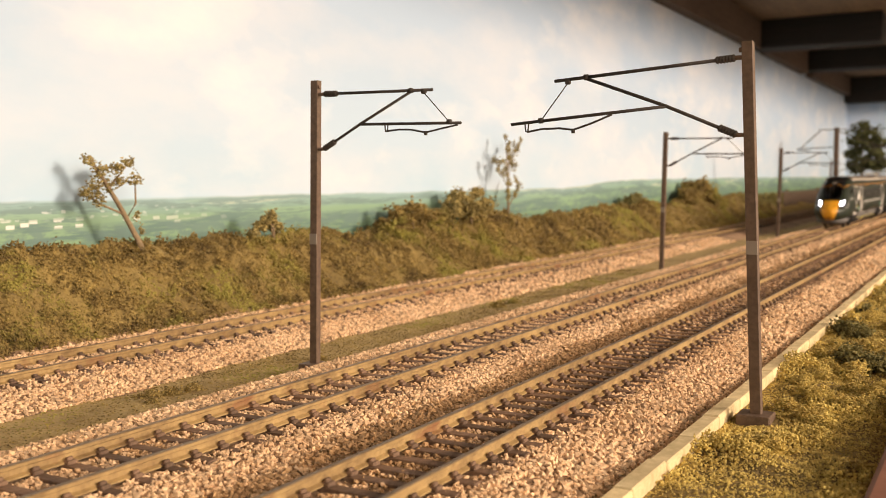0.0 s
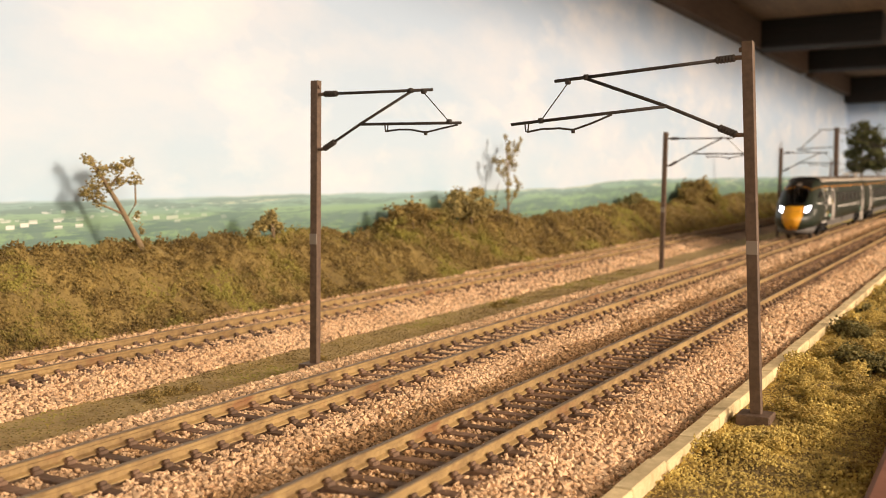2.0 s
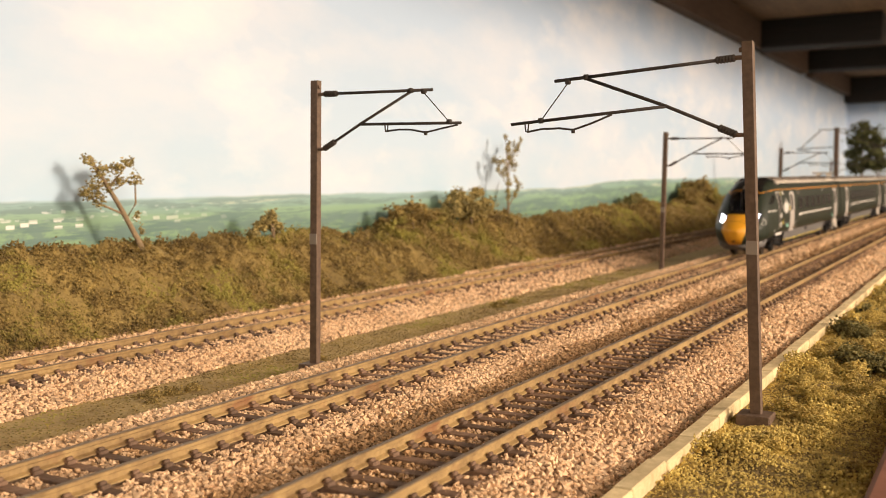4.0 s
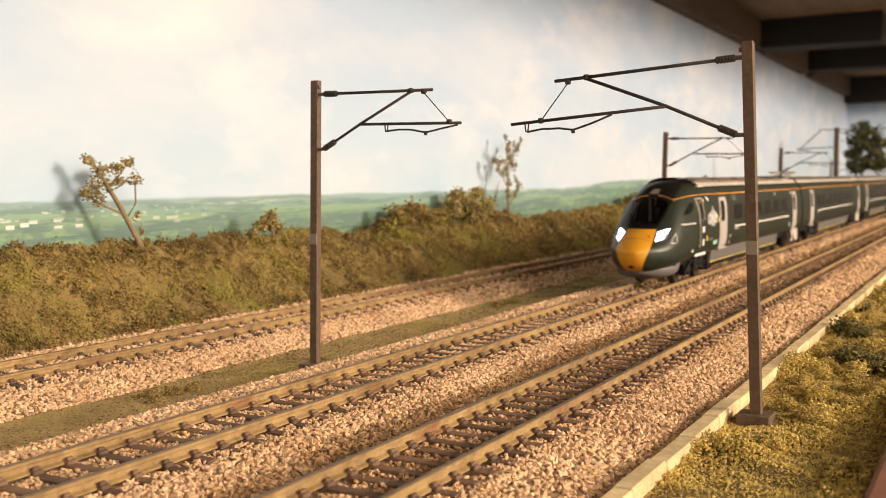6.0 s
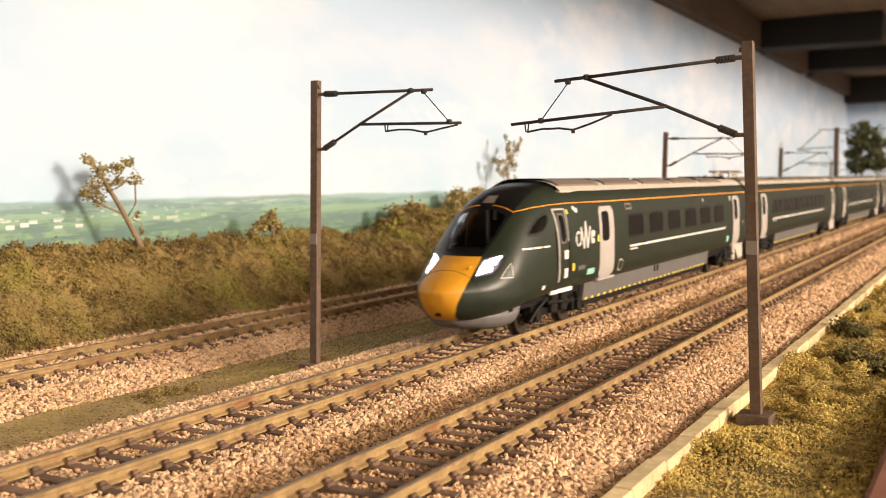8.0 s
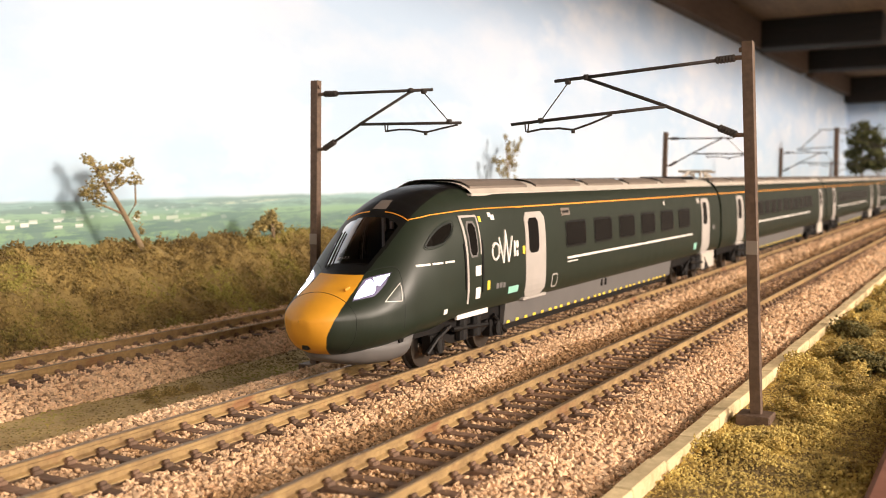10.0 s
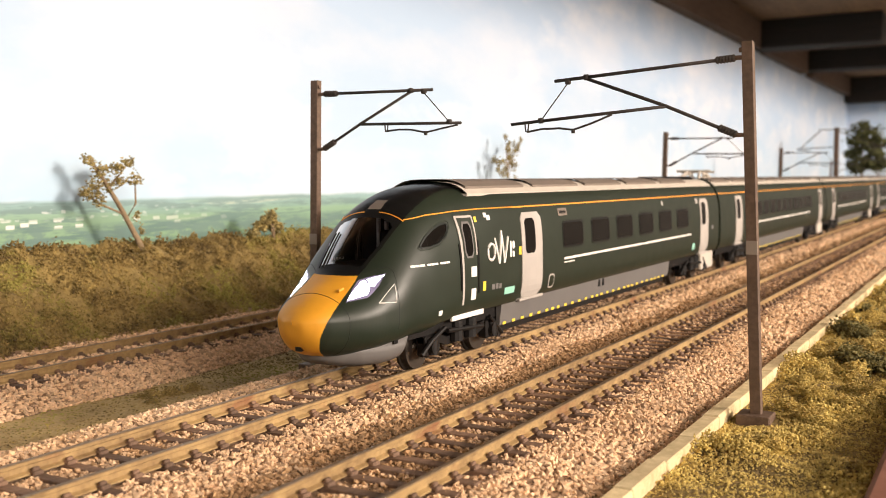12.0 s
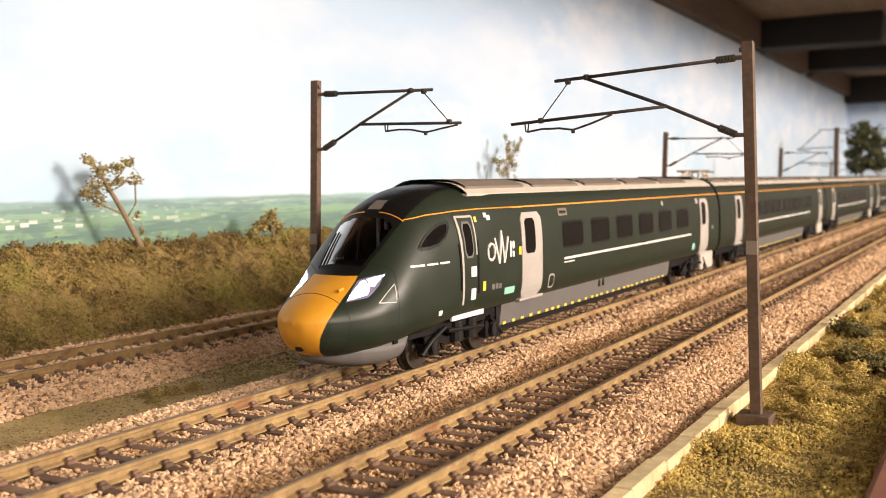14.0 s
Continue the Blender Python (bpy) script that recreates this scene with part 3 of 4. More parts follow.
def side_panel(s, y0, y1, z0, z1, out=0.12, mat=0, sides=(1,), r=0.0, steps=8, shear=0.0, nose=False):
    """A thin plate that follows the body's side; r: corner radius."""
    for sd in sides:
        zs = np.linspace(z0, z1, steps)
        rows_ = []
        for z in zs:
            e = min(z - z0, z1 - z)
            cut = r - math.sqrt(max(0.0, r * r - (r - min(e, r)) ** 2)) if r else 0.0
            dy = shear * (z - z0)
            rows_.append((y0 + cut + dy, y1 - cut + dy, z))
        n = len(rows_)
        v = []
        for o in (out, -0.3):
            for a, b, z in rows_:
                xa, xb = (half_width(a, z), half_width(b, z)) if nose else (float(side_x(z)),) * 2
                v += [(sd * (xa + o), a, z), (sd * (xb + o), b, z)]
        f = [(2 * i, 2 * i + 1, 2 * i + 3, 2 * i + 2) for i in range(n - 1)]
        k = 2 * n
        f += [(2 * i, 2 * i + 2, k + 2 * i + 2, k + 2 * i) for i in range(n - 1)]
        f += [(2 * i + 1, k + 2 * i + 1, k + 2 * i + 3, 2 * i + 3) for i in range(n - 1)]
        f += [(0, k, k + 1, 1), (2 * n - 2, 2 * n - 1, k + 2 * n - 1, k + 2 * n - 2)]
        s.put(v, f, mat)
    return s


def body_mesh(y0, y1, name="body_shell"):
    """The straight body between two stations: green sides and eaves."""
    a = np.concatenate([np.linspace(-0.72, 0, 8), np.linspace(0.08, math.pi / 2, 18)])
    full = np.concatenate([a, math.pi - a[::-1][1:]])
    v, n = [], len(full)
    for y in (y0, y1):
        x, z = section(np.full(n, 100.0), full)
        v += [(p, y, q) for p, q in zip(x, z)]
    f = [(i, i + 1, n + i + 1, n + i) for i in range(n - 1)] + [(n - 1, 0, n, 2 * n - 1)]
    k = len(v)
    v += list(v)
    f += [tuple(range(k + n - 1, k - 1, -1)), tuple(range(k + n, k + 2 * n))]
    me = mesh_of(name, v, f, M_GREEN)
    for p in me.polygons:
        p.use_smooth = len(p.vertices) == 4
    return me


def bogie(parent, y):
    """A bogie with side frames, springs, dampers and two turning wheelsets. Returns the wheelsets."""
    bog = part("bogie", None, parent, "black bogie with outside springs", at=(0, y, 0))
    s = Shape()
    for sd in (-1, 1):
        a, b = sorted((sd * 11.2, sd * 13.4))
        s.rings([[(a, p, q - 1.1), (b, p, q - 1.1), (b, p, q + 1.1), (a, p, q + 1.1)] for p, q in ((-20, 8.4), (-15, 8.6), (-8, 6.4), (8, 6.4), (15, 8.6), (23, 8.4))])
        for p in (-17, 17):
            s.box(a, b + 0.8 if sd > 0 else b, p - 3, p + 3, 3.8, 9.2, 0, 0.4)
            s.tube([(sd * 14.2, p, 4.2), (sd * 14.2, p, 8.6)], 1.5, 10)
            s.tube([(sd * 13.0, p, 6.2), (sd * 15.4, p, 6.2)], 2.0, 12)
        for p in (-4, 4):
            s.tube([(sd * 13.8, p, 6.0), (sd * 13.8, p, 11.6)], [2.2, 2.2], 12)
        s.tube([(sd * 15.4, -11, 9.6), (sd * 15.4, 9, 8.4)], 0.7, 8)
        s.tube([(sd * 15.2, -24, 5.0), (sd * 15.2, -19, 8.0), (sd * 15.2, -12, 10.6)], 0.6, 8)
        s.tube([(sd * 15.0, 14, 10.4), (sd * 15.0, 22, 4.6)], 0.6, 8)
        s.box(a, b, 22.5, 25.0, 3.0, 9.0, 0, 0.3)
    s.box(-11, 11, -5, 5, 5.5, 11.5, 0, 0.6)
    part("side_frame", s.mesh("side_frame", M_UNDER), bog)
    sets = []
    for p in (-17, 17):
        w = Shape()
        for sd in (-1, 1):
            w.tube([(sd * 7.0, 0, 0), (sd * 7.6, 0, 0), (sd * 7.7, 0, 0), (sd * 9.6, 0, 0)], [6.5, 6.5, 5.85, 5.75], 28)
            w.tube([(sd * 9.5, 0, 0), (sd * 10.4, 0, 0)], [2.4, 1.6], 12)
        w.tube([(-10, 0, 0), (10, 0, 0)], 1.0, 10)
        sets.append(part("wheelset", w.mesh("wheelset", M_STEEL), bog, "steel wheelset", at=(0, p, 5.8)))
    return sets


WHEELS = []      # wheelsets of the cars whose bogies show


def door(car, y0, y1, z0, z1):
    for sd in (1, -1):
        d = part("passenger_door", side_panel(Shape(), y0, y1, z0, z1, 0.22, 0, (sd,), 2.0, 16).mesh("passenger_door", M_SILVER), car, "silver sliding door")
        part("door_window", side_panel(Shape(), y0 + (y1 - y0) * 0.16, y1 - (y1 - y0) * 0.36, z0 + (z1 - z0) * 0.52, z1 - 1.8, 0.34, 0, (sd,), 1.2, 10).mesh("door_window", M_GLASS), d)
        a, b = sorted((sd * (float(side_x(z0)) - 1), sd * (float(side_x(z0)) + 1.1)))
        part("step", Shape().box(a, b, y0 - 1.0, y1 + 1.0, z0 - 0.7, z0 + 0.1, 0, 0.1).mesh("step", M_SILVER), d)
        part("edge_seam", side_panel(Shape(), y1 + 0.05, y1 + 0.5, z0, z1 - 1, 0.10, 0, (sd,)).mesh("edge_seam", M_SEAM), d)


def common_parts(car, y0, y1, roof_y0, wins, doors, stripe, skirt, bogies, keyed):
    """Everything that all the cars share. Stations run from the car's front."""
    for sd in (1, -1):
        part("waist_line", side_panel(Shape(), y0, y1, 41.1, 41.52, 0.07, 0, (sd,), 0, 2).mesh("waist_line", M_ORANGE), car, "thin orange line under the eaves")
        part("side_line", side_panel(Shape(), stripe[0], stripe[1], 23.1, 23.85, 0.08, 0, (sd,), 0, 2).mesh("side_line", M_WHITE), car, "thin white line under the windows")
        part("short_line", side_panel(Shape(), stripe[0], stripe[0] + 9, 22.0, 22.4, 0.08, 0, (sd,), 0, 2).mesh("short_line", M_WHITE), car)
        for a, b in wins:
            win = part("window", side_panel(Shape(), a, b, 26.9, 35.8, 0.10, 0, (sd,), 1.1, 12).mesh("window", M_BLACK), car, "dark tinted window")
            part("pane", side_panel(Shape(), a + 0.7, b - 0.7, 27.6, 35.1, 0.15, 0, (sd,), 0.8, 10).mesh("pane", M_GLASS), win)
    for a, b in doors:
        door(car, a, b, 13.7, 39.6)
    # roof: pale gutter strips, raised panels
    up = lambda x: 22 + 26.78 * (1 - (abs(x) / 17.7) ** 3.5) ** (1 / 3.5)
    g = Shape()
    wide = np.linspace(-13.4, 13.4, 17)
    n = len(wide)
    v = [(x, y, up(x) + h) for h in (0.30, -0.4) for y in (roof_y0, y1 - 2) for x in wide]
    f = [(i, i + 1, n + i + 1, n + i) for i in range(n - 1)]
    f += [(0, n, 3 * n, 2 * n), (n - 1, 3 * n - 1, 4 * n - 1, 2 * n - 1), (0, 2 * n, 2 * n + n - 1, n - 1), (n, 2 * n - 1, 4 * n - 1, 3 * n)]
    g.put(v, f)
    part("roof_skin", g.mesh("roof_skin", M_ROOF), car, "pale grey roof skin")
    k = roof_y0 + 2
    length = 38.0
    while k + 10 < y1 - 34:
        e = min(k + length, y1 - 34)
        v, half = [], np.linspace(-11.8, 11.8, 9)
        for h in (1.0, 0.1):
            for y in (k, e):
                v += [(x, y, up(x) + h) for x in half]
        n = 9
        f = [(i, i + 1, n + i + 1, n + i) for i in range(n - 1)]
        f += [(0, n, 3 * n, 2 * n), (n - 1, 3 * n - 1, 4 * n - 1, 2 * n - 1), (0, 2 * n, 2 * n + n - 1, n - 1), (n, 2 * n - 1, 4 * n - 1, 3 * n)]
        part("roof_panel", mesh_of("roof_panel", v, f, M_ROOFD), car, "grey roof panel")
        k = e + 7.0
    # underframe: grey side skirts with yellow jacking marks
    a, b = skirt
    sk = Shape()
    for sd in (-1, 1):
        sk.rings([[(sd * 16.0, a, 13.2), (sd * 15.3, a, 7.0), (sd * 14.2, a, 6.4), (sd * 14.2, a, 13.2)], [(sd * 16.0, b, 13.2), (sd * 15.3, b, 7.0), (sd * 14.2, b, 6.4), (sd * 14.2, b, 13.2)]])
    part("side_skirt", sk.mesh("side_skirt", M_SKIRT), car, "grey equipment skirt")
    for sd in (-1, 1):
        y = a + 2
        while y < b - 4:
            part("jacking_mark", Shape().box(sd * 15.35 - 0.12, sd * 15.35 + 0.12, y, y + 2.0, 6.9, 7.7).mesh("jacking_mark", M_MARK), car)
            y += 6.2 if int(y) % 2 else 4.6
    un = Shape().box(-14, 14, y0 + 4 if y0 < 1 else 26, y1 - 3, 9.5, 13.1)
    un.box(-13.5, 13.5, a + 1, b - 1, 4.5, 9.6)
    part("underframe", un.mesh("underframe", M_UNDER), car)
    for y in bogies:
        sets = bogie(car, y)
        if keyed:
            WHEELS.extend(sets)
    part("gangway", Shape().box(-13, 13, y1, y1 + 3.4, 9, 44, 0, 0.5).mesh("gangway", M_UNDER), car, "black gangway bellows")
    for sd in (-1, 1):
        part("equipment_box", Shape().box(sd * 13 - 2.2, sd * 13 + 2.2, y1 - 24, y1 - 2, 4.6, 12.9, 0, 0.4).mesh("equipment_box", M_ROOF), car, "pale grey end box")


# the leading car
lead = thing("driving_railcar", "dark green streamlined express railcar with a yellow nose, lit headlights", "railcar", at=(0, STOP, 0), group="train cars")
LEN = 325.0


def inside(poly, a, b):
    """Which points (a, b) lie in the polygon."""
    res = np.zeros(len(a), bool)
    n = len(poly)
    for i in range(n):
        (x0, y0), (x1, y1) = poly[i], poly[(i + 1) % n]
        hit_ = ((y0 > b) != (y1 > b)) & (a < (x1 - x0) * (b - y0) / (y1 - y0 + 1e-12) + x0)
        res ^= hit_
    return res


NOSE_END = 90.0


def nose_parts(car):
    """The streamlined nose: one surface, cut into shell, yellow panel, windscreen, dome and lamps."""
    ys_ = np.concatenate([NOSE + np.linspace(0.01, 3, 70), np.linspace(NOSE + 3.15, 30, 150), np.linspace(30.3, 70, 90), np.linspace(71, NOSE_END, 14)])
    a = np.concatenate([np.linspace(-math.pi / 2, -0.3, 150), np.linspace(-0.285, math.pi / 2, 190)])
    full = np.concatenate([a, math.pi - a[::-1][1:]])
    n = len(full)
    v = []
    for y in ys_:
        x, z = section(np.full(n, y), full)
        v.append(np.stack([x, np.full(n, y), z], 1))
    v = np.concatenate(v)
    i = (np.arange(len(ys_) - 1)[:, None] * n + np.arange(n - 1)[None]).reshape(-1)
    f = np.stack([i, i + 1, i + n + 1, i + n], 1)
    c = v[f].mean(1)
    x, y, z = np.abs(c[:, 0]), c[:, 1], c[:, 2]
    region = np.zeros(len(f), int)
    black = (z > 26.5) & (y < 66) & (x < np.interp(y, *DOME_EDGE))
    region[black] = 3
    region[black & (y > 38.6) & (y < 43.0) & (x < 1.9)] = 7
    region[black & (y > 23.3 + 0.006 * x * x) & (y < 36.3 - 0.016 * x * x) & (x < np.interp(y, *DOME_EDGE) - 1.0)] = 2
    region[(z < 26.45) & (y < 24) & (x < np.interp(z, *YELLOW_EDGE))] = 1
    region[inside(LAMP, y, z) & (x > 7.2)] = 4
    for led in LEDS:
        region[inside(led, y, z) & (x > 8.1)] = 5
    region[inside(QUARTER, y, z)] = 6
    names = [("body_shell", M_GREEN, "dark green nose shell"), ("nose_panel", M_YELLOW, "yellow nose panel"), ("windscreen", M_SCREEN, "dark raked windscreen"), ("dome", M_BLACK, "black roof dome"), ("headlight", M_LENS, "headlight cluster under a clear lens"), ("led", M_LED, "lit white lamp"), ("quarter_window", M_GLASS, "dark cab side window"), ("marker_lamp", M_ROOFD, "small top marker lamp")]
    lamps = {}
    for r, (name, m, label) in enumerate(names):
        for sd in ((-1, 1) if r in (4, 5, 6) else (0,)):
            pick = region == r
            if sd:
                pick &= c[:, 0] * sd > 0
            used, inv = np.unique(f[pick], return_inverse=True)
            ob = part(name, mesh_of(name, v[used], inv.reshape(-1, 4), m, smooth=True), lamps[sd] if r == 5 else car, label)
            if r == 4:
                lamps[sd] = ob


def on_nose(y, z):
    """Half width of the nose at station y and height z."""
    a = np.linspace(-1.5, math.pi / 2, 500)
    x, zz = section(np.full(500, float(y)), a)
    return float(np.interp(z, zz, x))


def nose_strip(pts, width, lift, sides=(1, -1)):
    """A thin raised line on the nose through stations (y, z)."""
    s = Shape()
    for sd in sides:
        path = []
        for (y0, z0), (y1, z1) in zip(pts[:-1], pts[1:]):
            for k in range(8):
                t = k / 8
                path.append((y0 + (y1 - y0) * t, z0 + (z1 - z0) * t))
        path.append(pts[-1])
        s.tube([(sd * (on_nose(y, z) + lift), y, z) for y, z in path], width, 5)
    return s


def top_z(y, x):
    """Height of the upper surface at station y and half width x."""
    a = np.linspace(0.02, math.pi / 2, 300)
    xs_, zs = section(np.full(300, float(y)), a)
    return float(np.interp(abs(x), xs_[::-1], zs[::-1]))


def front_y(x, z):
    """Station of the nose surface at half width x and height z."""
    ys_ = np.linspace(NOSE + 0.02, 30, 260)
    xs_ = np.array([half_width(y, z) if smooth_at("B", y) < z < smooth_at("T", y) else 0.0 for y in ys_])
    k = max(1, int(np.argmax(xs_ >= x)))
    t = (x - xs_[k - 1]) / max(1e-6, xs_[k] - xs_[k - 1])
    return float(ys_[k - 1] + (ys_[k] - ys_[k - 1]) * min(1.0, max(0.0, t)))


DOME_EDGE = ([21.0, 24.6, 29.2, 35.1, 38.1, 41, 45.6, 52.0, 60.7, 66], [6.5, 7.3, 8.5, 9.1, 9.4, 9.45, 9.4, 9.0, 8.6, 10.0])
YELLOW_EDGE = ([6, 7.6, 8.7, 11.4, 13.4, 15.7, 18.0, 20.5, 23.9, 26.7], [2.6, 3.1, 4.0, 5.3, 6.0, 7.0, 7.7, 7.7, 7.1, 6.6])
LAMP = [(13.7, 20.9), (18.0, 23.8), (20.8, 25.6), (22.0, 26.0), (23.2, 26.4), (25.7, 26.9), (24.3, 25.6), (22.9, 24.3), (20.4, 22.6), (18.7, 21.7)]
LEDS = [[(14.4, 21.3), (18.0, 23.6), (20.4, 25.2), (21.5, 25.5), (20.9, 24.1), (20.0, 23.0), (19.0, 22.3), (17.6, 22.0)], [(21.1, 24.2), (22.0, 25.7), (23.9, 26.3), (25.2, 26.6), (22.9, 24.9), (21.8, 24.1)]]
QUARTER = [(37.4, 32.8), (40.4, 35.0), (43.9, 36.7), (47.0, 37.7), (50.0, 38.2), (50.7, 37.8), (50.5, 37.0), (49.5, 35.7), (48.1, 34.6), (44.8, 33.1), (40.7, 32.4), (38.0, 32.3)]

nose_parts(lead)
part("body", body_mesh(NOSE_END - 0.2, LEN, "body"), lead)
for sd in (1, -1):
    part("nose_line", nose_strip([(38.1, 39.4), (44.4, 40.4), (55.6, 41.1), (67, 41.4), (90.5, 41.35)], 0.22, -0.06, (sd,)).mesh("nose_line", M_ORANGE), lead, "thin orange line")
    part("brow_line", Shape().tube([(sd * x, 37.8, float(top_z(37.8, x) + 0.02)) for x in (2.4, 4, 5.5, 7, 8.3, 9.6)], 0.2, 5).mesh("brow_line", M_ORANGE), lead)
    part("panel_triangle", nose_strip([(20.4, 20.3), (26.2, 24.4), (25.3, 20.1), (20.4, 20.3)], 0.13, 0.0, (sd,)).mesh("panel_triangle", M_WHITE), lead, "white triangle outline")
    part("lamp_cover_seam", nose_strip([(22.5, 27.1), (23.5, 27.5), (24.4, 27.9), (25.7, 28.25), (26.8, 28.3), (27.3, 27.9), (27.4, 27.2), (26.9, 25.0), (26.3, 22.1), (26.0, 19.2), (26.0, 16.5), (25.9, 13.4)], 0.10, -0.03, (sd,)).mesh("lamp_cover_seam", M_SEAM), lead)
    ring_x, ring_z = section(np.full(60, 12.4), np.linspace(-1.1, math.pi / 2, 60))
    part("coupler_seam", Shape().tube([(sd * p, 12.4, q) for p, q in zip(ring_x, ring_z)], 0.09, 5).mesh("coupler_seam", M_SEAM), lead)
    part("window_frame", nose_strip(QUARTER + QUARTER[:1], 0.34, 0.0, (sd,)).mesh("window_frame", M_SEAM), lead, "black rubber frame")
    part("window_rim", nose_strip([(43.5 + (p - 43.5) * 1.12, 35.0 + (q - 35.0) * 1.2) for p, q in QUARTER + QUARTER[:1]], 0.16, -0.02, (sd,)).mesh("window_rim", M_GREEN), lead, "raised green window rim")
    for a, b in ((32.2, 33.6), (33.8, 35.2), (35.4, 37.4), (38.3, 39.8), (40.0, 41.3), (41.5, 42.9), (43.9, 45.1), (45.3, 46.6), (46.8, 48.4)):
        part("name_bar", side_panel(Shape(), a, b, 27.85, 28.4, 0.1, 0, (sd,), 0, 3, nose=True).mesh("name_bar", M_WHITE), lead)
    # cab door with its silver frame, window and stickers
    dr = part("cab_door", side_panel(Shape(), 54.2, 63.4, 15.6, 40.2, 0.10, 0, (sd,), 1.2, 14, nose=True).mesh("cab_door", M_GREEN), lead, "green cab door")
    for y0, y1, z0, z1, m, name in ((54.5, 55.5, 16.0, 39.9, M_SILVER, "door_frame"), (54.5, 62.6, 39.3, 39.9, M_SILVER, "door_frame"), (62.3, 62.9, 29, 39.6, M_SILVER, "door_frame"), (56.4, 61.2, 28.4, 38.3, M_SKIRT, "window_surround"), (57.0, 60.6, 29.0, 37.7, M_GLASS, "door_window"),
                                 (63.0, 64.0, 18.5, 33.0, M_BLACK, "handrail"), (53.6, 54.4, 20, 32.5, M_BLACK, "handrail"), (59.2, 62.3, 23.2, 26.0, M_WHITE, "sticker"), (59.2, 61.9, 16.9, 20.0, M_WHITE, "sticker")):
        part(name, side_panel(Shape(), y0, y1, z0, z1, 0.22 if name != "door_window" else 0.3, 0, (sd,), 0.8 if "window" in name else 0, 8, nose=True).mesh(name, m), dr)
    for y0, y1, z0, z1, m in ((63.8, 65.0, 37.9, 39.4, M_MARK), (66.2, 67.8, 18.7, 21.3, M_MARK), (89.4, 91.0, 27.2, 29.6, M_MARK), (42.6, 44.4, 14.6, 15.9, M_WHITE), (71.6, 73.4, 18.5, 20.0, M_SKIRT), (73.8, 75.6, 18.5, 20.0, M_SKIRT),
                              (76.0, 77.7, 18.4, 19.8, M_SKIRT), (79.9, 86.5, 16.2, 18.2, M_TEAL), (69.4, 71.0, 39.0, 40.3, M_WHITE), (70.6, 72.6, 38.2, 39.6, M_WHITE), (92, 92.8, 23.6, 26.4, M_WHITE), (120.8, 128.0, 37.6, 40.0, M_ROOFD), (121.6, 127.2, 38.2, 39.4, M_BLACK),
                              (232, 233.2, 38.0, 39.6, M_WHITE), (277, 281, 16, 19, M_TEAL), (283.6, 287.5, 37.6, 39.8, M_SILVER), (310, 314, 24, 26, M_SKIRT)):
        part("marking", side_panel(Shape(), y0, y1, z0, z1, 0.12, 0, (sd,), 0, 4, nose=True).mesh("marking", m), lead)
    hatch = part("hatch", side_panel(Shape(), 111.6, 116.0, 14.8, 19.3, 0.10, 0, (sd,), 0.8, 8).mesh("hatch", M_SILVER), lead, "small outlined hatch")
    part("hatch_cover", side_panel(Shape(), 112.1, 115.5, 15.3, 18.8, 0.16, 0, (sd,), 0.6, 8).mesh("hatch_cover", M_GREEN), hatch)
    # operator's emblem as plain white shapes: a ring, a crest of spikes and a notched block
    lg = Shape()
    crest = [(73.7, 33.0), (76.3, 25.6), (77.9, 35.0), (79.5, 25.6), (82.1, 33.0)]
    crest = [(p[0] + (q[0] - p[0]) * k / 6, p[1] + (q[1] - p[1]) * k / 6) for p, q in zip(crest[:-1], crest[1:]) for k in range(7)]
    lg.tube([(sd * (half_width(y, z) + 0.02), y, z) for y, z in crest], 0.4, 5)
    turn = [(71.4 + 2.1 * math.cos(q), 29.2 + 2.3 * math.sin(q)) for q in np.linspace(0, 2 * math.pi, 21)]
    lg.tube([(sd * (half_width(y, z) + 0.05), y, z) for y, z in turn], 0.42, 5)
    side_panel(lg, 83.3, 84.5, 26.9, 31.6, 0.12, 0, (sd,), 0.2, 4, nose=True)
    side_panel(lg, 84.9, 86.5, 29.2, 31.6, 0.12, 0, (sd,), 0.7, 6, nose=True)
    side_panel(lg, 84.9, 86.3, 26.9, 28.6, 0.12, 0, (sd,), 0.2, 4, nose=True)
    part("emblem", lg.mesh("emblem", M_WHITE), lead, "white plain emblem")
    a, b = sorted((sd * 15.6, sd * 16.4))
    part("step_board", Shape().box(a, b, 51, 69, 12.0, 13.4, 0, 0.1).mesh("step_board", M_WHITE), lead, "white step board under the cab door")
for x0, x1 in ((-5.6, -7.0), (-4.4, -6.0)):
    path = [(x0 + (x1 - x0) * k / 6, 22.6 + 1.55 * k) for k in range(7)]
    part("wiper", Shape().tube([(x, y - 0.25, top_z(y, x) + 0.25) for x, y in path], 0.22, 6).mesh("wiper", M_BLACK), lead, "black wiper arm")
part("dashboard", Shape().box(-7.0, 7.0, 26.5, 44.0, 25.5, 28.6, 0, 0.5).mesh("dashboard", M_UNDER), lead, "black cab desk behind the windscreen")
part("cab_bulkhead", Shape().box(-11.0, 11.0, 49.0, 50.0, 25.0, 42.5, 0, 0.2).mesh("cab_bulkhead", M_BLACK), lead, "black cab rear wall")
for x in (-5.2, -2.6, 5.4):
    part("cab_pillar", Shape().box(x, x + 0.9, 47.4, 48.6, 28.6, 42.0, 0, 0.15).mesh("cab_pillar", M_WHITE), lead, "pale upright in the cab")
part("driver_seat", Shape().box(-1.6, 2.4, 43.0, 45.0, 28.0, 36.5, 0, 0.7).mesh("driver_seat", M_UNDER), lead, "dark driver's seat")
hole_y = front_y(0.4, 10.4)
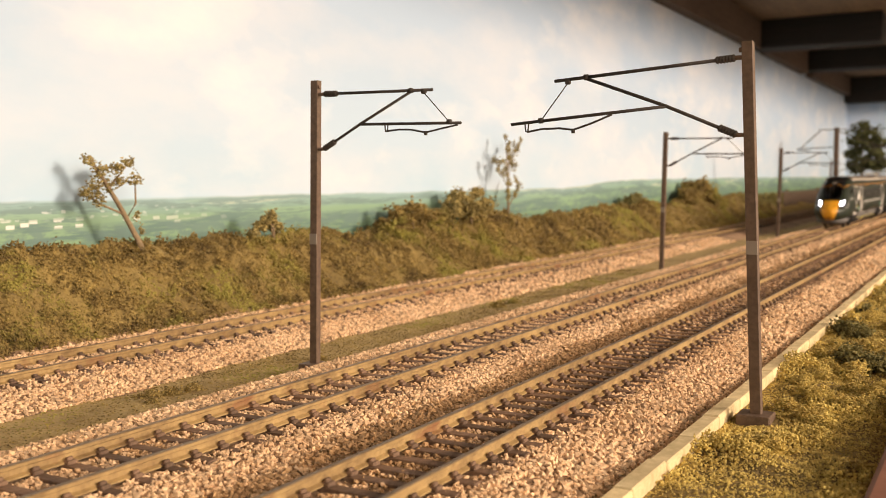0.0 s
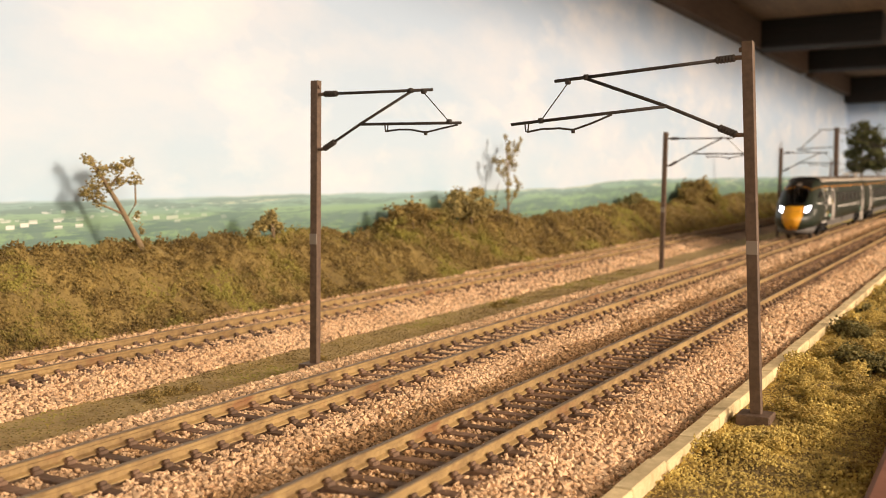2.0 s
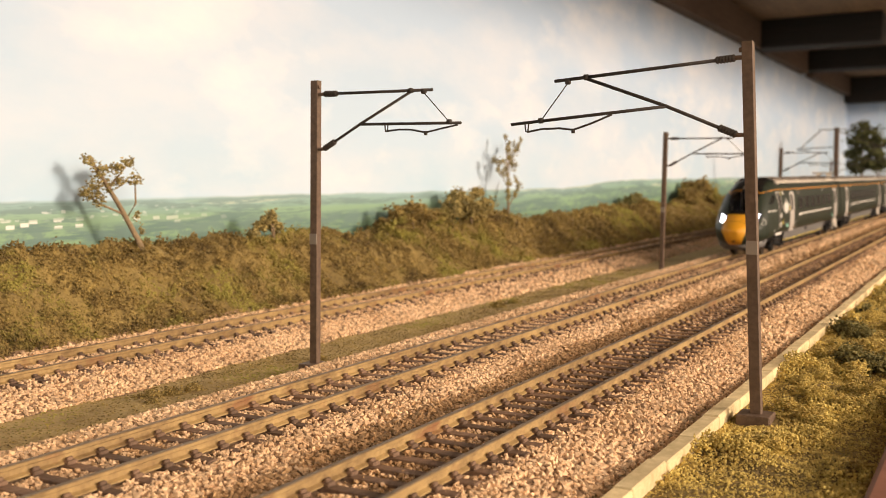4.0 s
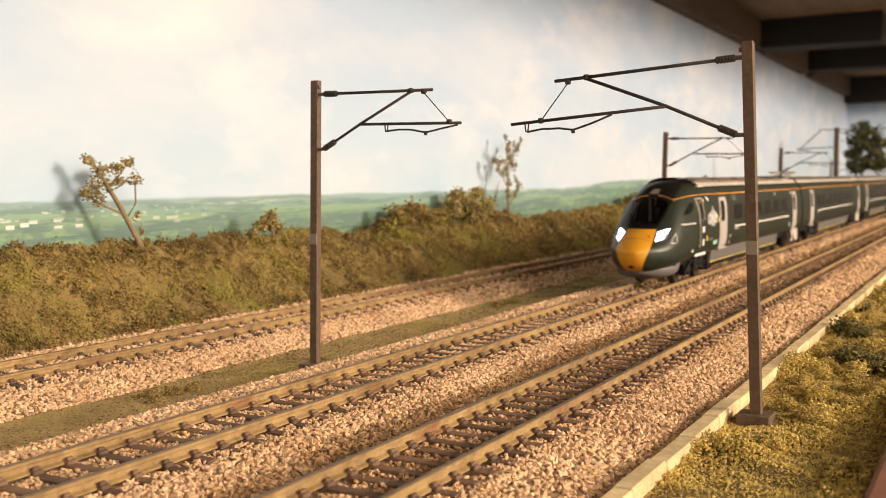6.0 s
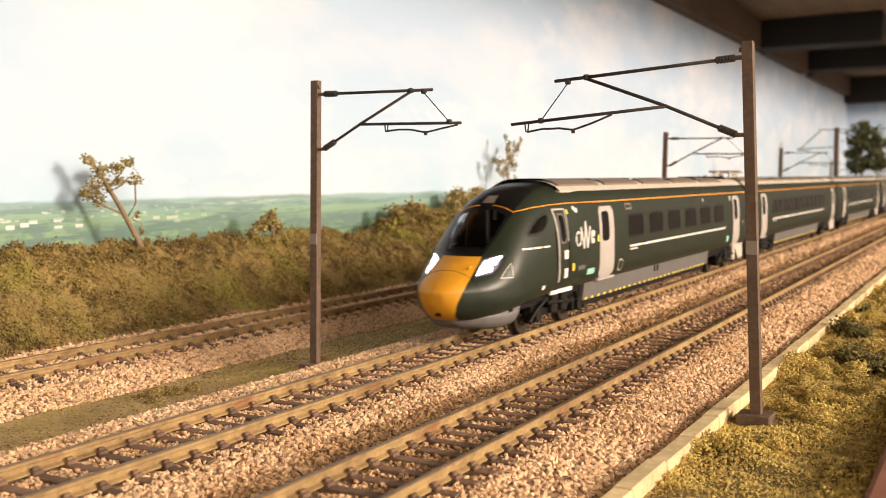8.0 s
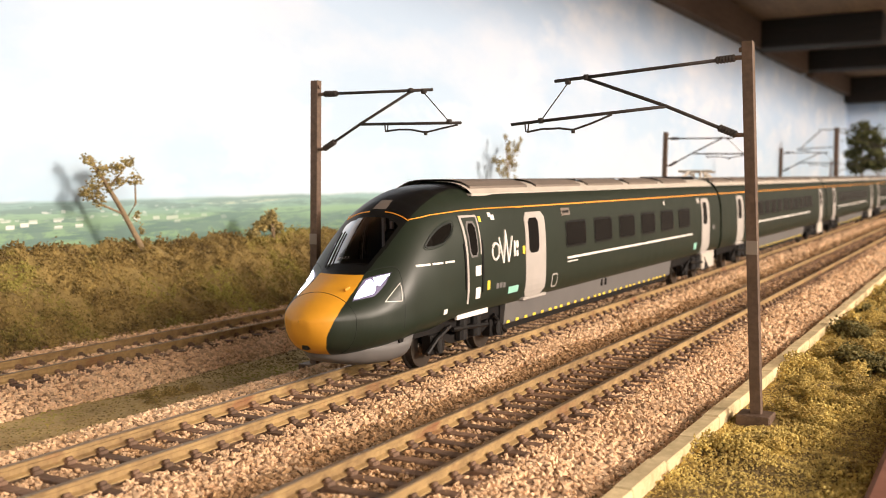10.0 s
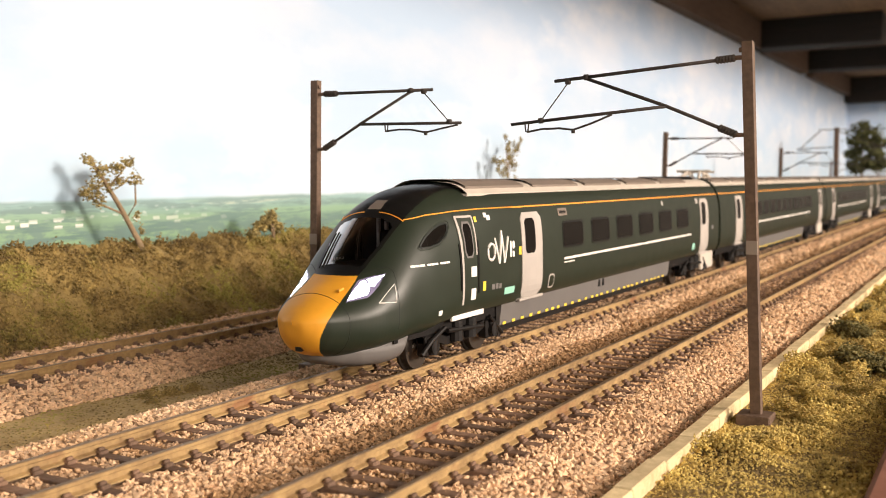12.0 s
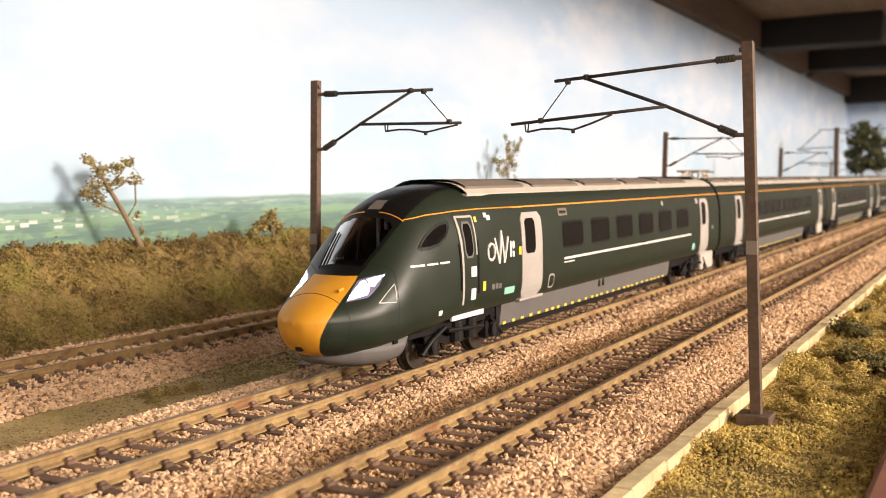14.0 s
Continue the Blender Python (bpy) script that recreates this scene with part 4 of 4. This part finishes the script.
part("coupler_hole", Shape().box(-0.9, 0.9, hole_y - 0.35, hole_y + 2.0, 9.7, 11.0, 0, 0.1).mesh("coupler_hole", M_BLACK), lead)
part("lamp_bolt", Shape().tube([(5.8, 14.6, 23.3), (5.8, 16.4, 23.8)], 0.4, 8).mesh("lamp_bolt", M_YELLOW), lead)
ring = []
for y in np.linspace(11.0, 28.5, 26):
    w = half_width(y, 11.5) * float(np.interp(y, [11, 14.5, 18, 23, 29], [0.30, 0.62, 0.80, 0.92, 0.985]))
    zb = float(np.interp(y, [11, 14.5, 19, 25, 29], [7.0, 5.4, 4.3, 3.9, 4.2]))
    zt = float(smooth_at("B", y)) + 2.6
    rake = float(np.interp(y, [18, 28.5], [0.0, 0.42]))
    arc = [(w * (1 - 0.10 * (1 - abs(math.cos(q))) ) * math.copysign(abs(math.cos(q)) ** 0.45, math.cos(q)), zt + (zb - zt) * abs(math.sin(q)) ** 0.6) for q in np.linspace(math.pi, 0, 22)]
    ring.append([(p, y + (q - zb) * rake, q) for p, q in arc])
part("nose_skirt", Shape().rings(ring).mesh("nose_skirt", M_SKIRT, True), lead, "grey skirt under the nose")
for sd in (1, -1):
    for y in (160, 164):
        a, b = sorted((sd * 15.7, sd * 16.2))
        part("skirt_catch", Shape().box(a, b, y, y + 1.2, 10.6, 13.0).mesh("skirt_catch", M_UNDER), lead)
part("roof_fairing", Shape().box(-8, 8, 270, 312, 46, 50.2, 0, 1.2).mesh("roof_fairing", M_UNDER), lead, "black roof fairing")
common_parts(lead, 88, LEN, 65, [(122.9 + 25.75 * k, 141.0 + 25.75 * k) for k in range(6)], [(91.4, 106.2), (290, 304)], (124, 274), (81, 246), (61, 290), True)

CAR = 340.5
GAP = 3.6
second = thing("passenger_railcar", "dark green passenger railcar with silver doors and grey skirts", "railcar", at=(0, STOP + LEN + GAP, 0), group="train cars")
part("body", body_mesh(0, CAR, "body"), second)
wn = [(66 + 19.2 * k, 66 + 19.2 * k + 15) for k in range(11)]
common_parts(second, 0, CAR, 2, wn, [(33, 48), (307, 321)], (66, 264), (82, 250), (54, 290), False)
cars = [(lead, STOP), (second, STOP + LEN + GAP)]
for k in (1, 2, 3):
    y = STOP + LEN + GAP + k * (CAR + GAP)
    c = copy_thing(second, pose(0, y * MM, 0))
    cars.append((c, y))

pan = Shape()
for q in (-5, 5):
    pan.tube([(q, 4, 49.0), (q * 0.6, 13, 53.0), (q, 24, 50.5)], 0.7, 6)
    pan.tube([(q, 30, 49.0), (q * 0.6, 20, 52.4), (q, 12, 50.5)], 0.55, 6)
    pan.tube([(q, 3, 49.3), (q, 30, 49.3)], 0.7, 6)
pan.tube([(-9, 13, 53.0), (9, 13, 53.0)], 0.7, 6)
pan.tube([(-9, 20, 52.4), (9, 20, 52.4)], 0.5, 6)
part("pantograph", pan.mesh("pantograph", M_ROOF), second, "pale folded pantograph")


# ---- ballast ----
def sprinkle(x0, x1, y0, y1, step, rng):
    n = int((x1 - x0) * (y1 - y0) / step ** 2)
    return rng.uniform(x0, x1, n), rng.uniform(y0, y1, n)


def keep_off_track(x, y):
    ok = np.ones(len(x), bool)
    for tx, tz in TRACKS.values():
        ok &= (np.abs(np.abs(x - tx) - 8.7) > 1.5)
    return ok


stones = []
for x0, x1, y0, y1, step, size in ((-39, 85, 95, 330, 0.80, 0.74), (-39, 85, 330, 620, 1.25, 1.0), (-39, 85, 620, 1300, 2.3, 1.4), (-122, -67, 120, 420, 0.84, 0.74), (-122, -67, 420, 900, 1.9, 1.25)):
    x, y = sprinkle(x0, x1, y0, y1, step, RNG)
    ok = keep_off_track(x, y)
    for key, (tx, tz) in TRACKS.items():
        first, gap = SLEEPERS[key]
        ph = np.abs((y - first + gap / 2) % gap - gap / 2)
        ok &= ~((np.abs(x - tx) < 13.2) & (ph < 1.5) & (RNG.rand(len(x)) > np.where(np.abs(x - tx) > 9.5, 0.22, 0.07)))
    # fewer stones between the rails and where the ballast is ground small
    for (tx, tz), dens in zip(TRACKS.values(), (0.95, 1.0, 0.85)):
        ok &= ~((np.abs(x - tx) < 8) & (RNG.rand(len(x)) > dens))
    ok &= ~((x < -36 + 1.5 * fbm(x, y, 8, 0.15, 3)) & (x > -69.0 + 2 * fbm(x, y, 7, 0.12, 3)))
    x, y = x[ok], y[ok]
    sz = size * RNG.uniform(0.55, 1.15, len(x))
    inner = np.zeros(len(x), bool)
    for tx, tz in TRACKS.values():
        inner |= np.abs(x - tx) < 16
    sz[inner] *= 0.75
    z = ground_z(x, y) + sz * RNG.uniform(-0.1, 0.5, len(x))
    z[inner] += 0.25
    stones.append(np.stack([x, y, z, sz], 1))
stones = np.concatenate(stones)
dull = np.exp(-((stones[:, 0] - 31) / 6.5) ** 2) * 1.1 + 0.75 * (np.abs(stones[:, 0] - 50.3) < 9) + 0.35 * (np.abs(stones[:, 0]) < 9) + 0.3 * fbm(stones[:, 0], stones[:, 1], 9, 0.1, 3)
dull = dull > RNG.uniform(0.25, 1.0, len(stones))
thing("ballast", "pinkish cream crushed stone ballast around the tracks", "ballast", lumps("ballast", stones[~dull, :3], stones[~dull, 3], M_BALLAST, RNG, 0.85), kind="stuff")
thing("ballast", "brown stained crushed stone ballast along the rails", "ballast", lumps("ballast", stones[dull, :3], stones[dull, 3], M_STAINED, RNG, 0.85), kind="stuff")

# ---- kerb ----
kerb = thing("kerb", "pale buff kerb of short stone lengths beside the ballast", "kerb", kind="structure")
stone_meshes = [Shape().box(-1.9, 1.9, 0.05, 19.5 - 0.05 * k, -9, -3.9 + 0.08 * k, 0, 0.3).mesh("kerb_stone", M_KERB) for k in range(3)]
for k in range(90):
    o = part("kerb_stone", stone_meshes[k % 3], kerb, at=(86.6 + 0.10 * math.sin(k * 2.3), 60 + 19.6 * k, 0.10 * math.sin(k * 1.7)))
    o.rotation_euler = (0, 0, radians(0.25 * math.sin(k * 3.1)))

# ---- scatter on bank, cess and verge ----
x, y = sprinkle(-168, -121, 150, 560, 0.70, RNG)
x2, y2 = sprinkle(-174, -121, 560, 1400, 1.6, RNG)
s0 = np.concatenate([np.full(len(x), 0.46), np.full(len(x2), 1.1)])
x, y = np.concatenate([x, x2]), np.concatenate([y, y2])
d = fbm(x + 9 * fbm(x, y, 31, 0.13, 3), y + 9 * fbm(x, y, 32, 0.11, 3), 12, 0.24, 5)
ok = d > -0.6
x, y, d, s0 = x[ok], y[ok], d[ok], s0[ok]
sz = s0 * RNG.uniform(0.45, 1.2, len(x)) * (1 + 0.3 * d)
z = ground_z(x, y) + RNG.uniform(-0.2, 1.0, len(x)) * sz + np.clip(d, 0, 1) * 3.2 * RNG.rand(len(x))
# loose tufts that break up the slope
tx_, ty_ = RNG.uniform(-166, -122, 620), 145 + 800 * RNG.rand(620) ** 1.6
for px_, py_ in zip(tx_, ty_):
    r = RNG.uniform(1.2, 3.4) * (1 + (py_ - 145) / 900)
    n = int(34 * r / (1 + (py_ - 145) / 400))
    q = RNG.normal(size=(n, 3)) * (r * 0.5, r * 0.6, r * 0.42)
    x, y = np.concatenate([x, px_ + q[:, 0]]), np.concatenate([y, py_ + q[:, 1]])
    z = np.concatenate([z, ground_z(px_ + q[:, 0], py_ + q[:, 1]) + np.abs(q[:, 2])])
    sz = np.concatenate([sz, RNG.uniform(0.2, 0.5, n) * (1 + (py_ - 145) / 500)])
thing("bank_scatter", "olive and brown scatter foam covering the embankment", "grass", lumps("bank_scatter", np.stack([x, y, z], 1), sz, M_FOAM, RNG, 0.9, 0.5), kind="stuff")

x, y = sprinkle(88.6, 123, 130, 430, 0.45, RNG)
d = fbm(x, y, 14, 0.14, 4)
ok = (d > -0.35) | (RNG.rand(len(x)) < 0.5)
ok &= np.hypot(x - 94.3, y - 226.5) > 5.5
x, y, d = x[ok], y[ok], d[ok]
sz = RNG.uniform(0.15, 0.36, len(x)) * (1 + 0.5 * np.clip(d, 0, 1))
z = ground_z(x, y) + RNG.uniform(-0.2, 0.6, len(x)) * sz + np.clip(d, 0, 1) * 5.0 * RNG.rand(len(x)) * np.clip((np.hypot(x - 95, (y - 221) * 0.7) - 6) / 12, 0, 1)
thing("verge_grass", "yellow-green scatter foam grass on the verge", "grass", lumps("verge_grass", np.stack([x, y, z], 1), sz, M_GRASS, RNG, 0.9, 0.35), kind="stuff")

x, y = sprinkle(88.6, 123, 430, 900, 1.3, RNG)
sz = RNG.uniform(0.4, 0.9, len(x))
d = fbm(x, y, 14, 0.14, 4)
thing("verge_grass", "yellow-green scatter foam grass further along the verge", "grass", lumps("verge_grass", np.stack([x, y, ground_z(x, y) + np.clip(d, 0, 1) * 4.0 * RNG.rand(len(x))], 1), sz, M_GRASS, RNG, 0.9, 0.35), kind="stuff")

x, y = sprinkle(-70, -35, 120, 600, 0.9, RNG)
d = fbm(x, y, 15, 0.07, 3)
ok = (d > 0.1) | (RNG.rand(len(x)) < 0.45)
x, y, d = x[ok], y[ok], d[ok]
sz = RNG.uniform(0.16, 0.38, len(x))
thing("cess_grass", "thin olive scatter grass on the earth strip", "grass", lumps("cess_grass", np.stack([x, y, ground_z(x, y) + 0.2 * sz], 1), sz, M_FOAM, RNG, 0.7, 0.5), kind="stuff")


# ---- trees and bushes ----
def clump(centre, radius, n, rng, squash=1.0):
    """Random points in an uneven blob, denser towards its skin."""
    d = rng.normal(size=(n, 3))
    d /= np.linalg.norm(d, axis=1)[:, None]
    r = radius * rng.uniform(0.25, 1.0, n) ** 0.6 * (1 + 0.35 * np.sin(3.1 * d[:, 0] + centre[1]) * np.cos(2.7 * d[:, 2] + centre[2]))
    r = np.where(rng.rand(n) < 0.16, r * rng.uniform(1.1, 1.6, n), r)
    q = d * r[:, None]
    q[:, 2] *= squash
    return np.asarray(centre) + q


def plant(name, label, category, stems, clumps, size, m, group=""):
    """A wire-and-foam model plant: tapered stems, and foliage of many small flakes."""
    ob = thing(name, label, category, group=group)
    for k, (pts, r0, r1) in enumerate(stems):
        n = len(pts)
        part("trunk" if k == 0 else "branch", Shape().tube(pts, [r0 + (r1 - r0) * i / (n - 1) for i in range(n)], 7).mesh("trunk" if k == 0 else "branch", M_BARK, True), ob)
    pts = np.concatenate([clump(c, r, n, RNG, q) for c, r, n, q in clumps])
    sz = size * RNG.uniform(0.5, 1.3, len(pts))
    part("crown", lumps("crown", pts, sz, m, RNG, 0.7, 0.6), ob)
    return ob


plant("tree", "leaning bare-stemmed model tree with sparse olive foliage", "tree",
      [([(-158, 281, 17), (-160, 277.5, 27), (-161, 270, 40), (-162, 263, 51), (-163, 257.5, 58.5)], 1.35, 0.6), ([(-160.6, 273, 35), (-158, 275.5, 41), (-158, 275.5, 49)], 0.5, 0.3), ([(-160.8, 271, 37), (-164, 263, 41), (-166, 256, 46)], 0.5, 0.25), ([(-161.5, 265, 47), (-160, 270, 53), (-160, 274, 57)], 0.4, 0.2)],
      [((-163, 257, 58), 2.8, 110, 0.9), ((-161, 261, 54), 3.2, 120, 0.9), ((-160, 268, 55), 3.2, 130, 0.8), ((-159, 272.5, 57), 3.0, 120, 0.8), ((-163, 265, 55), 2.0, 50, 0.5), ((-158, 275, 50.5), 3.0, 130, 0.8), ((-163, 260, 49), 3.2, 120, 1.1), ((-165, 257, 45.5), 2.6, 130, 1.0),
       ((-163, 261.5, 43), 3.2, 130, 1.0), ((-162, 266, 48), 2.6, 120, 1.0), ((-160, 270, 50), 2.4, 90, 0.9), ((-159, 277, 36), 1.4, 40, 1.5), ((-159, 279, 30), 1.2, 40, 1.7)], 0.5, M_LEAF, "trees on the bank")
stems, cl = [], []
for pts, r0 in (([(-160, 618, 18), (-160, 617, 40), (-161, 618, 60), (-161, 616, 77)], 1.0), ([(-160, 617, 56), (-161, 626, 68), (-162, 640, 75)], 0.5), ([(-160, 618, 30), (-161, 630, 38), (-161, 637, 47)], 0.5), ([(-160, 617, 44), (-162, 608, 54), (-162, 604, 62)], 0.4), ([(-160, 617, 50), (-161, 624, 58), (-161, 626, 64)], 0.4)):
    stems.append((pts, r0, 0.2))
    for k in range(12 if r0 > 0.8 else 5):
        t = (0.25 + 0.75 * k / 11) if r0 > 0.8 else 0.45 + 0.55 * k / 4
        j = min(len(pts) - 2, int(t * (len(pts) - 1)))
        u = t * (len(pts) - 1) - j
        mid = [pts[j][i] + (pts[j + 1][i] - pts[j][i]) * u for i in range(3)]
        spread = 4.5 if r0 > 0.8 else 2.0
        c = (mid[0] + RNG.uniform(-3, 3), mid[1] + RNG.uniform(-spread, spread), mid[2] + RNG.uniform(0, 3))
        stems.append(([tuple(mid), c], 0.25, 0.1))
        cl.append((c, RNG.uniform(1.3, 2.6) * (1.25 - 0.5 * t), 42, 1.5))
plant("tree", "slender upright model tree with feathery brown-green stems", "tree", stems, cl, 0.6, M_LEAF, "trees on the bank")
for name, spots, m, size in (("low olive bush with bare twigs on the bank top", ((-158, 345, 25, 2.6), (-158, 351, 29, 3.4), (-157, 356, 32, 3.6), (-157, 360, 28, 3.4)), M_LEAF, 0.8),
                             ("broad olive bush on the bank top", ((-158, 457, 24, 5), (-157, 468, 29, 6), (-157, 482, 31, 6), (-156, 492, 29, 6), (-157, 505, 27, 6), (-158, 518, 26, 5)), M_FOAM, 0.9),
                             ("dark olive bush beside the tall tree", ((-160, 535, 30, 8), (-161, 545, 38, 6), (-160, 558, 32, 8), (-160, 570, 40, 5), (-160, 578, 30, 8)), M_LEAF, 0.9),
                             ("rounded brown-olive bush further along the bank", ((-158, 1060, 28, 13), (-158, 1085, 36, 12), (-156, 1110, 38, 10), (-154, 1135, 26, 12), (-152, 1160, 18, 12)), M_FOAM, 1.6),
                             ("small dark bush on the bank top", ((-161, 880, 28, 6), (-161, 892, 30, 6)), M_BUSH, 1.2)):
    b0 = spots[len(spots) // 2]
    plant("bush", name, "bush", [([(b0[0] + 3, b0[1], b0[2] - 14), (b0[0] + 1, b0[1] + 1, b0[2]), (b0[0], b0[1] + 4, b0[2] + b0[3])], 0.6, 0.2)] + [([(c[0] + 2, c[1], c[2] - 10), (c[0], c[1], c[2] + c[3] * 0.7)], 0.4, 0.15) for c in spots[::2]],
          [((c[0], c[1], c[2]), c[3], int(26 * c[3] ** 1.6 / size), 0.85) for c in spots], size, m, "bushes on the bank")
for x, y, r in ((94, 372, 4.6), (99, 362, 5.0), (105, 330, 4.5), (103, 312, 5.5), (110, 303, 6.0), (114, 318, 5.5), (107, 292, 3.6), (95.5, 425, 3.6), (100, 452, 4.6), (97, 488, 4.5), (104, 470, 5.5), (98, 530, 5.5), (109, 392, 5.0), (93, 402, 2.6)):
    plant("bush", "clumped dark green foam bush on the verge", "bush", [([(x, y, -7), (x + 0.5, y, -4)], 0.5, 0.2)], [((x, y, -4.8), r, int(90 * r), 0.75), ((x + r * 0.5, y - r * 0.4, -4.4), r * 0.6, int(50 * r), 0.8)], 0.5, M_BUSH if (int(x + y) % 3) else M_GRASS, "bushes on the verge")
for x, y, r in ((101, 281, 3.4), (104.5, 255, 3.8), (100, 262, 3.2), (107, 231, 3.6), (109, 282, 3.2), (104, 232, 2.8), (111, 252, 3.0), (98, 244, 2.6), (97, 274, 2.6), (102, 205, 2.8), (110, 268, 2.6), (99, 300, 3.2), (94, 320, 3.0), (97, 340, 3.4)):
    plant("bush", "bright olive foam tuft on the verge", "bush", [([(x, y, -7), (x + 0.3, y, -5.4)], 0.4, 0.15)], [((x, y, -5.4), r, int(170 * r), 0.66), ((x - r * 0.5, y + r * 0.7, -5.8), r * 0.7, int(90 * r), 0.6), ((x + r * 0.7, y - r * 0.3, -6.3), r * 0.6, int(70 * r), 0.6)], 0.3, M_GRASS, "tufts on the verge")
for x, y, r in ((-53, 190, 3.0), (-55, 184, 3.2), (-52, 197, 2.6), (-50, 180, 2.0), (-57, 396, 3.6), (-55, 408, 3.0), (-48, 250, 2.0)):
    plant("bush", "low green tuft on the earth strip between tracks", "bush", [([(x, y, -9.8), (x, y + 0.4, -8)], 0.3, 0.1)], [((x, y, -8.0), r, int(110 * r), 0.55)], 0.36, M_FOAM, "tufts between the tracks")
plant("tree", "dark green round-crowned model tree beyond the tracks", "tree", [([(-48, 1640, -8), (-48, 1640, 50), (-48, 1642, 100)], 2.6, 1.0)],
      [((-48 + dx, 1640, z), r, 260, 0.8) for dx, z, r in ((-2, 122, 16), (10, 112, 17), (-8, 102, 15), (12, 96, 16), (20, 84, 12), (-14, 86, 12), (4, 72, 15), (18, 66, 13), (-10, 64, 13), (24, 100, 12), (30, 70, 10))], 2.4, M_PINE, "trees on the bank")

# hedge and a low brown wall at the far end of the bank
hx, hy = sprinkle(-158, -138, 1290, 1500, 1.6, RNG)
thing("hedge", "dark green foam hedge beyond the bank", "hedge", lumps("hedge", np.stack([hx, hy, RNG.uniform(-6, 26, len(hx))], 1), RNG.uniform(1.2, 2.6, len(hx)), M_BUSH, RNG), kind="stuff")
thing("retaining_wall", "low brown retaining wall beyond the hedge", "wall", Shape().box(-150, -138, 1500, 2436, -8, 27, 0, 0.8).mesh("retaining_wall", M_BATTEN))


# ---- movement ----
GLIDE = [(0.0, 802), (1.0, 707), (2.0, 612), (3.0, 517.5), (4.25, 400), (5.5, 282.5), (6.0, 235.5), (6.5, 188.5), (7.0, 142.5), (7.5, 100.5), (8.0, 65), (8.2, 52.5),
         (8.6, 32), (9.0, 18), (9.5, 8), (10.0, 2.6), (10.3, 0.8), (10.5, 0.0), (14.0, 0.0)]


def travel(t):
    """How far the train still is from its halt, eased between the keyed moments."""
    ts, ds = zip(*GLIDE)
    return float(np.interp(t, ts, ds))


def motions():
    for ob, y in cars:
        walk(ob, [(t, pose(0, (y + d) * MM, 0)) for t, d in GLIDE])
    spin = [k * 0.1 for k in range(106)] + [14.0]
    for w in WHEELS:
        at = Vector(w.location)
        walk(w, [(t, Matrix.Translation(at) @ pose(0, 0, 0, math.degrees(travel(t) / 5.8) * -1.0)) for t in spin])


motions()
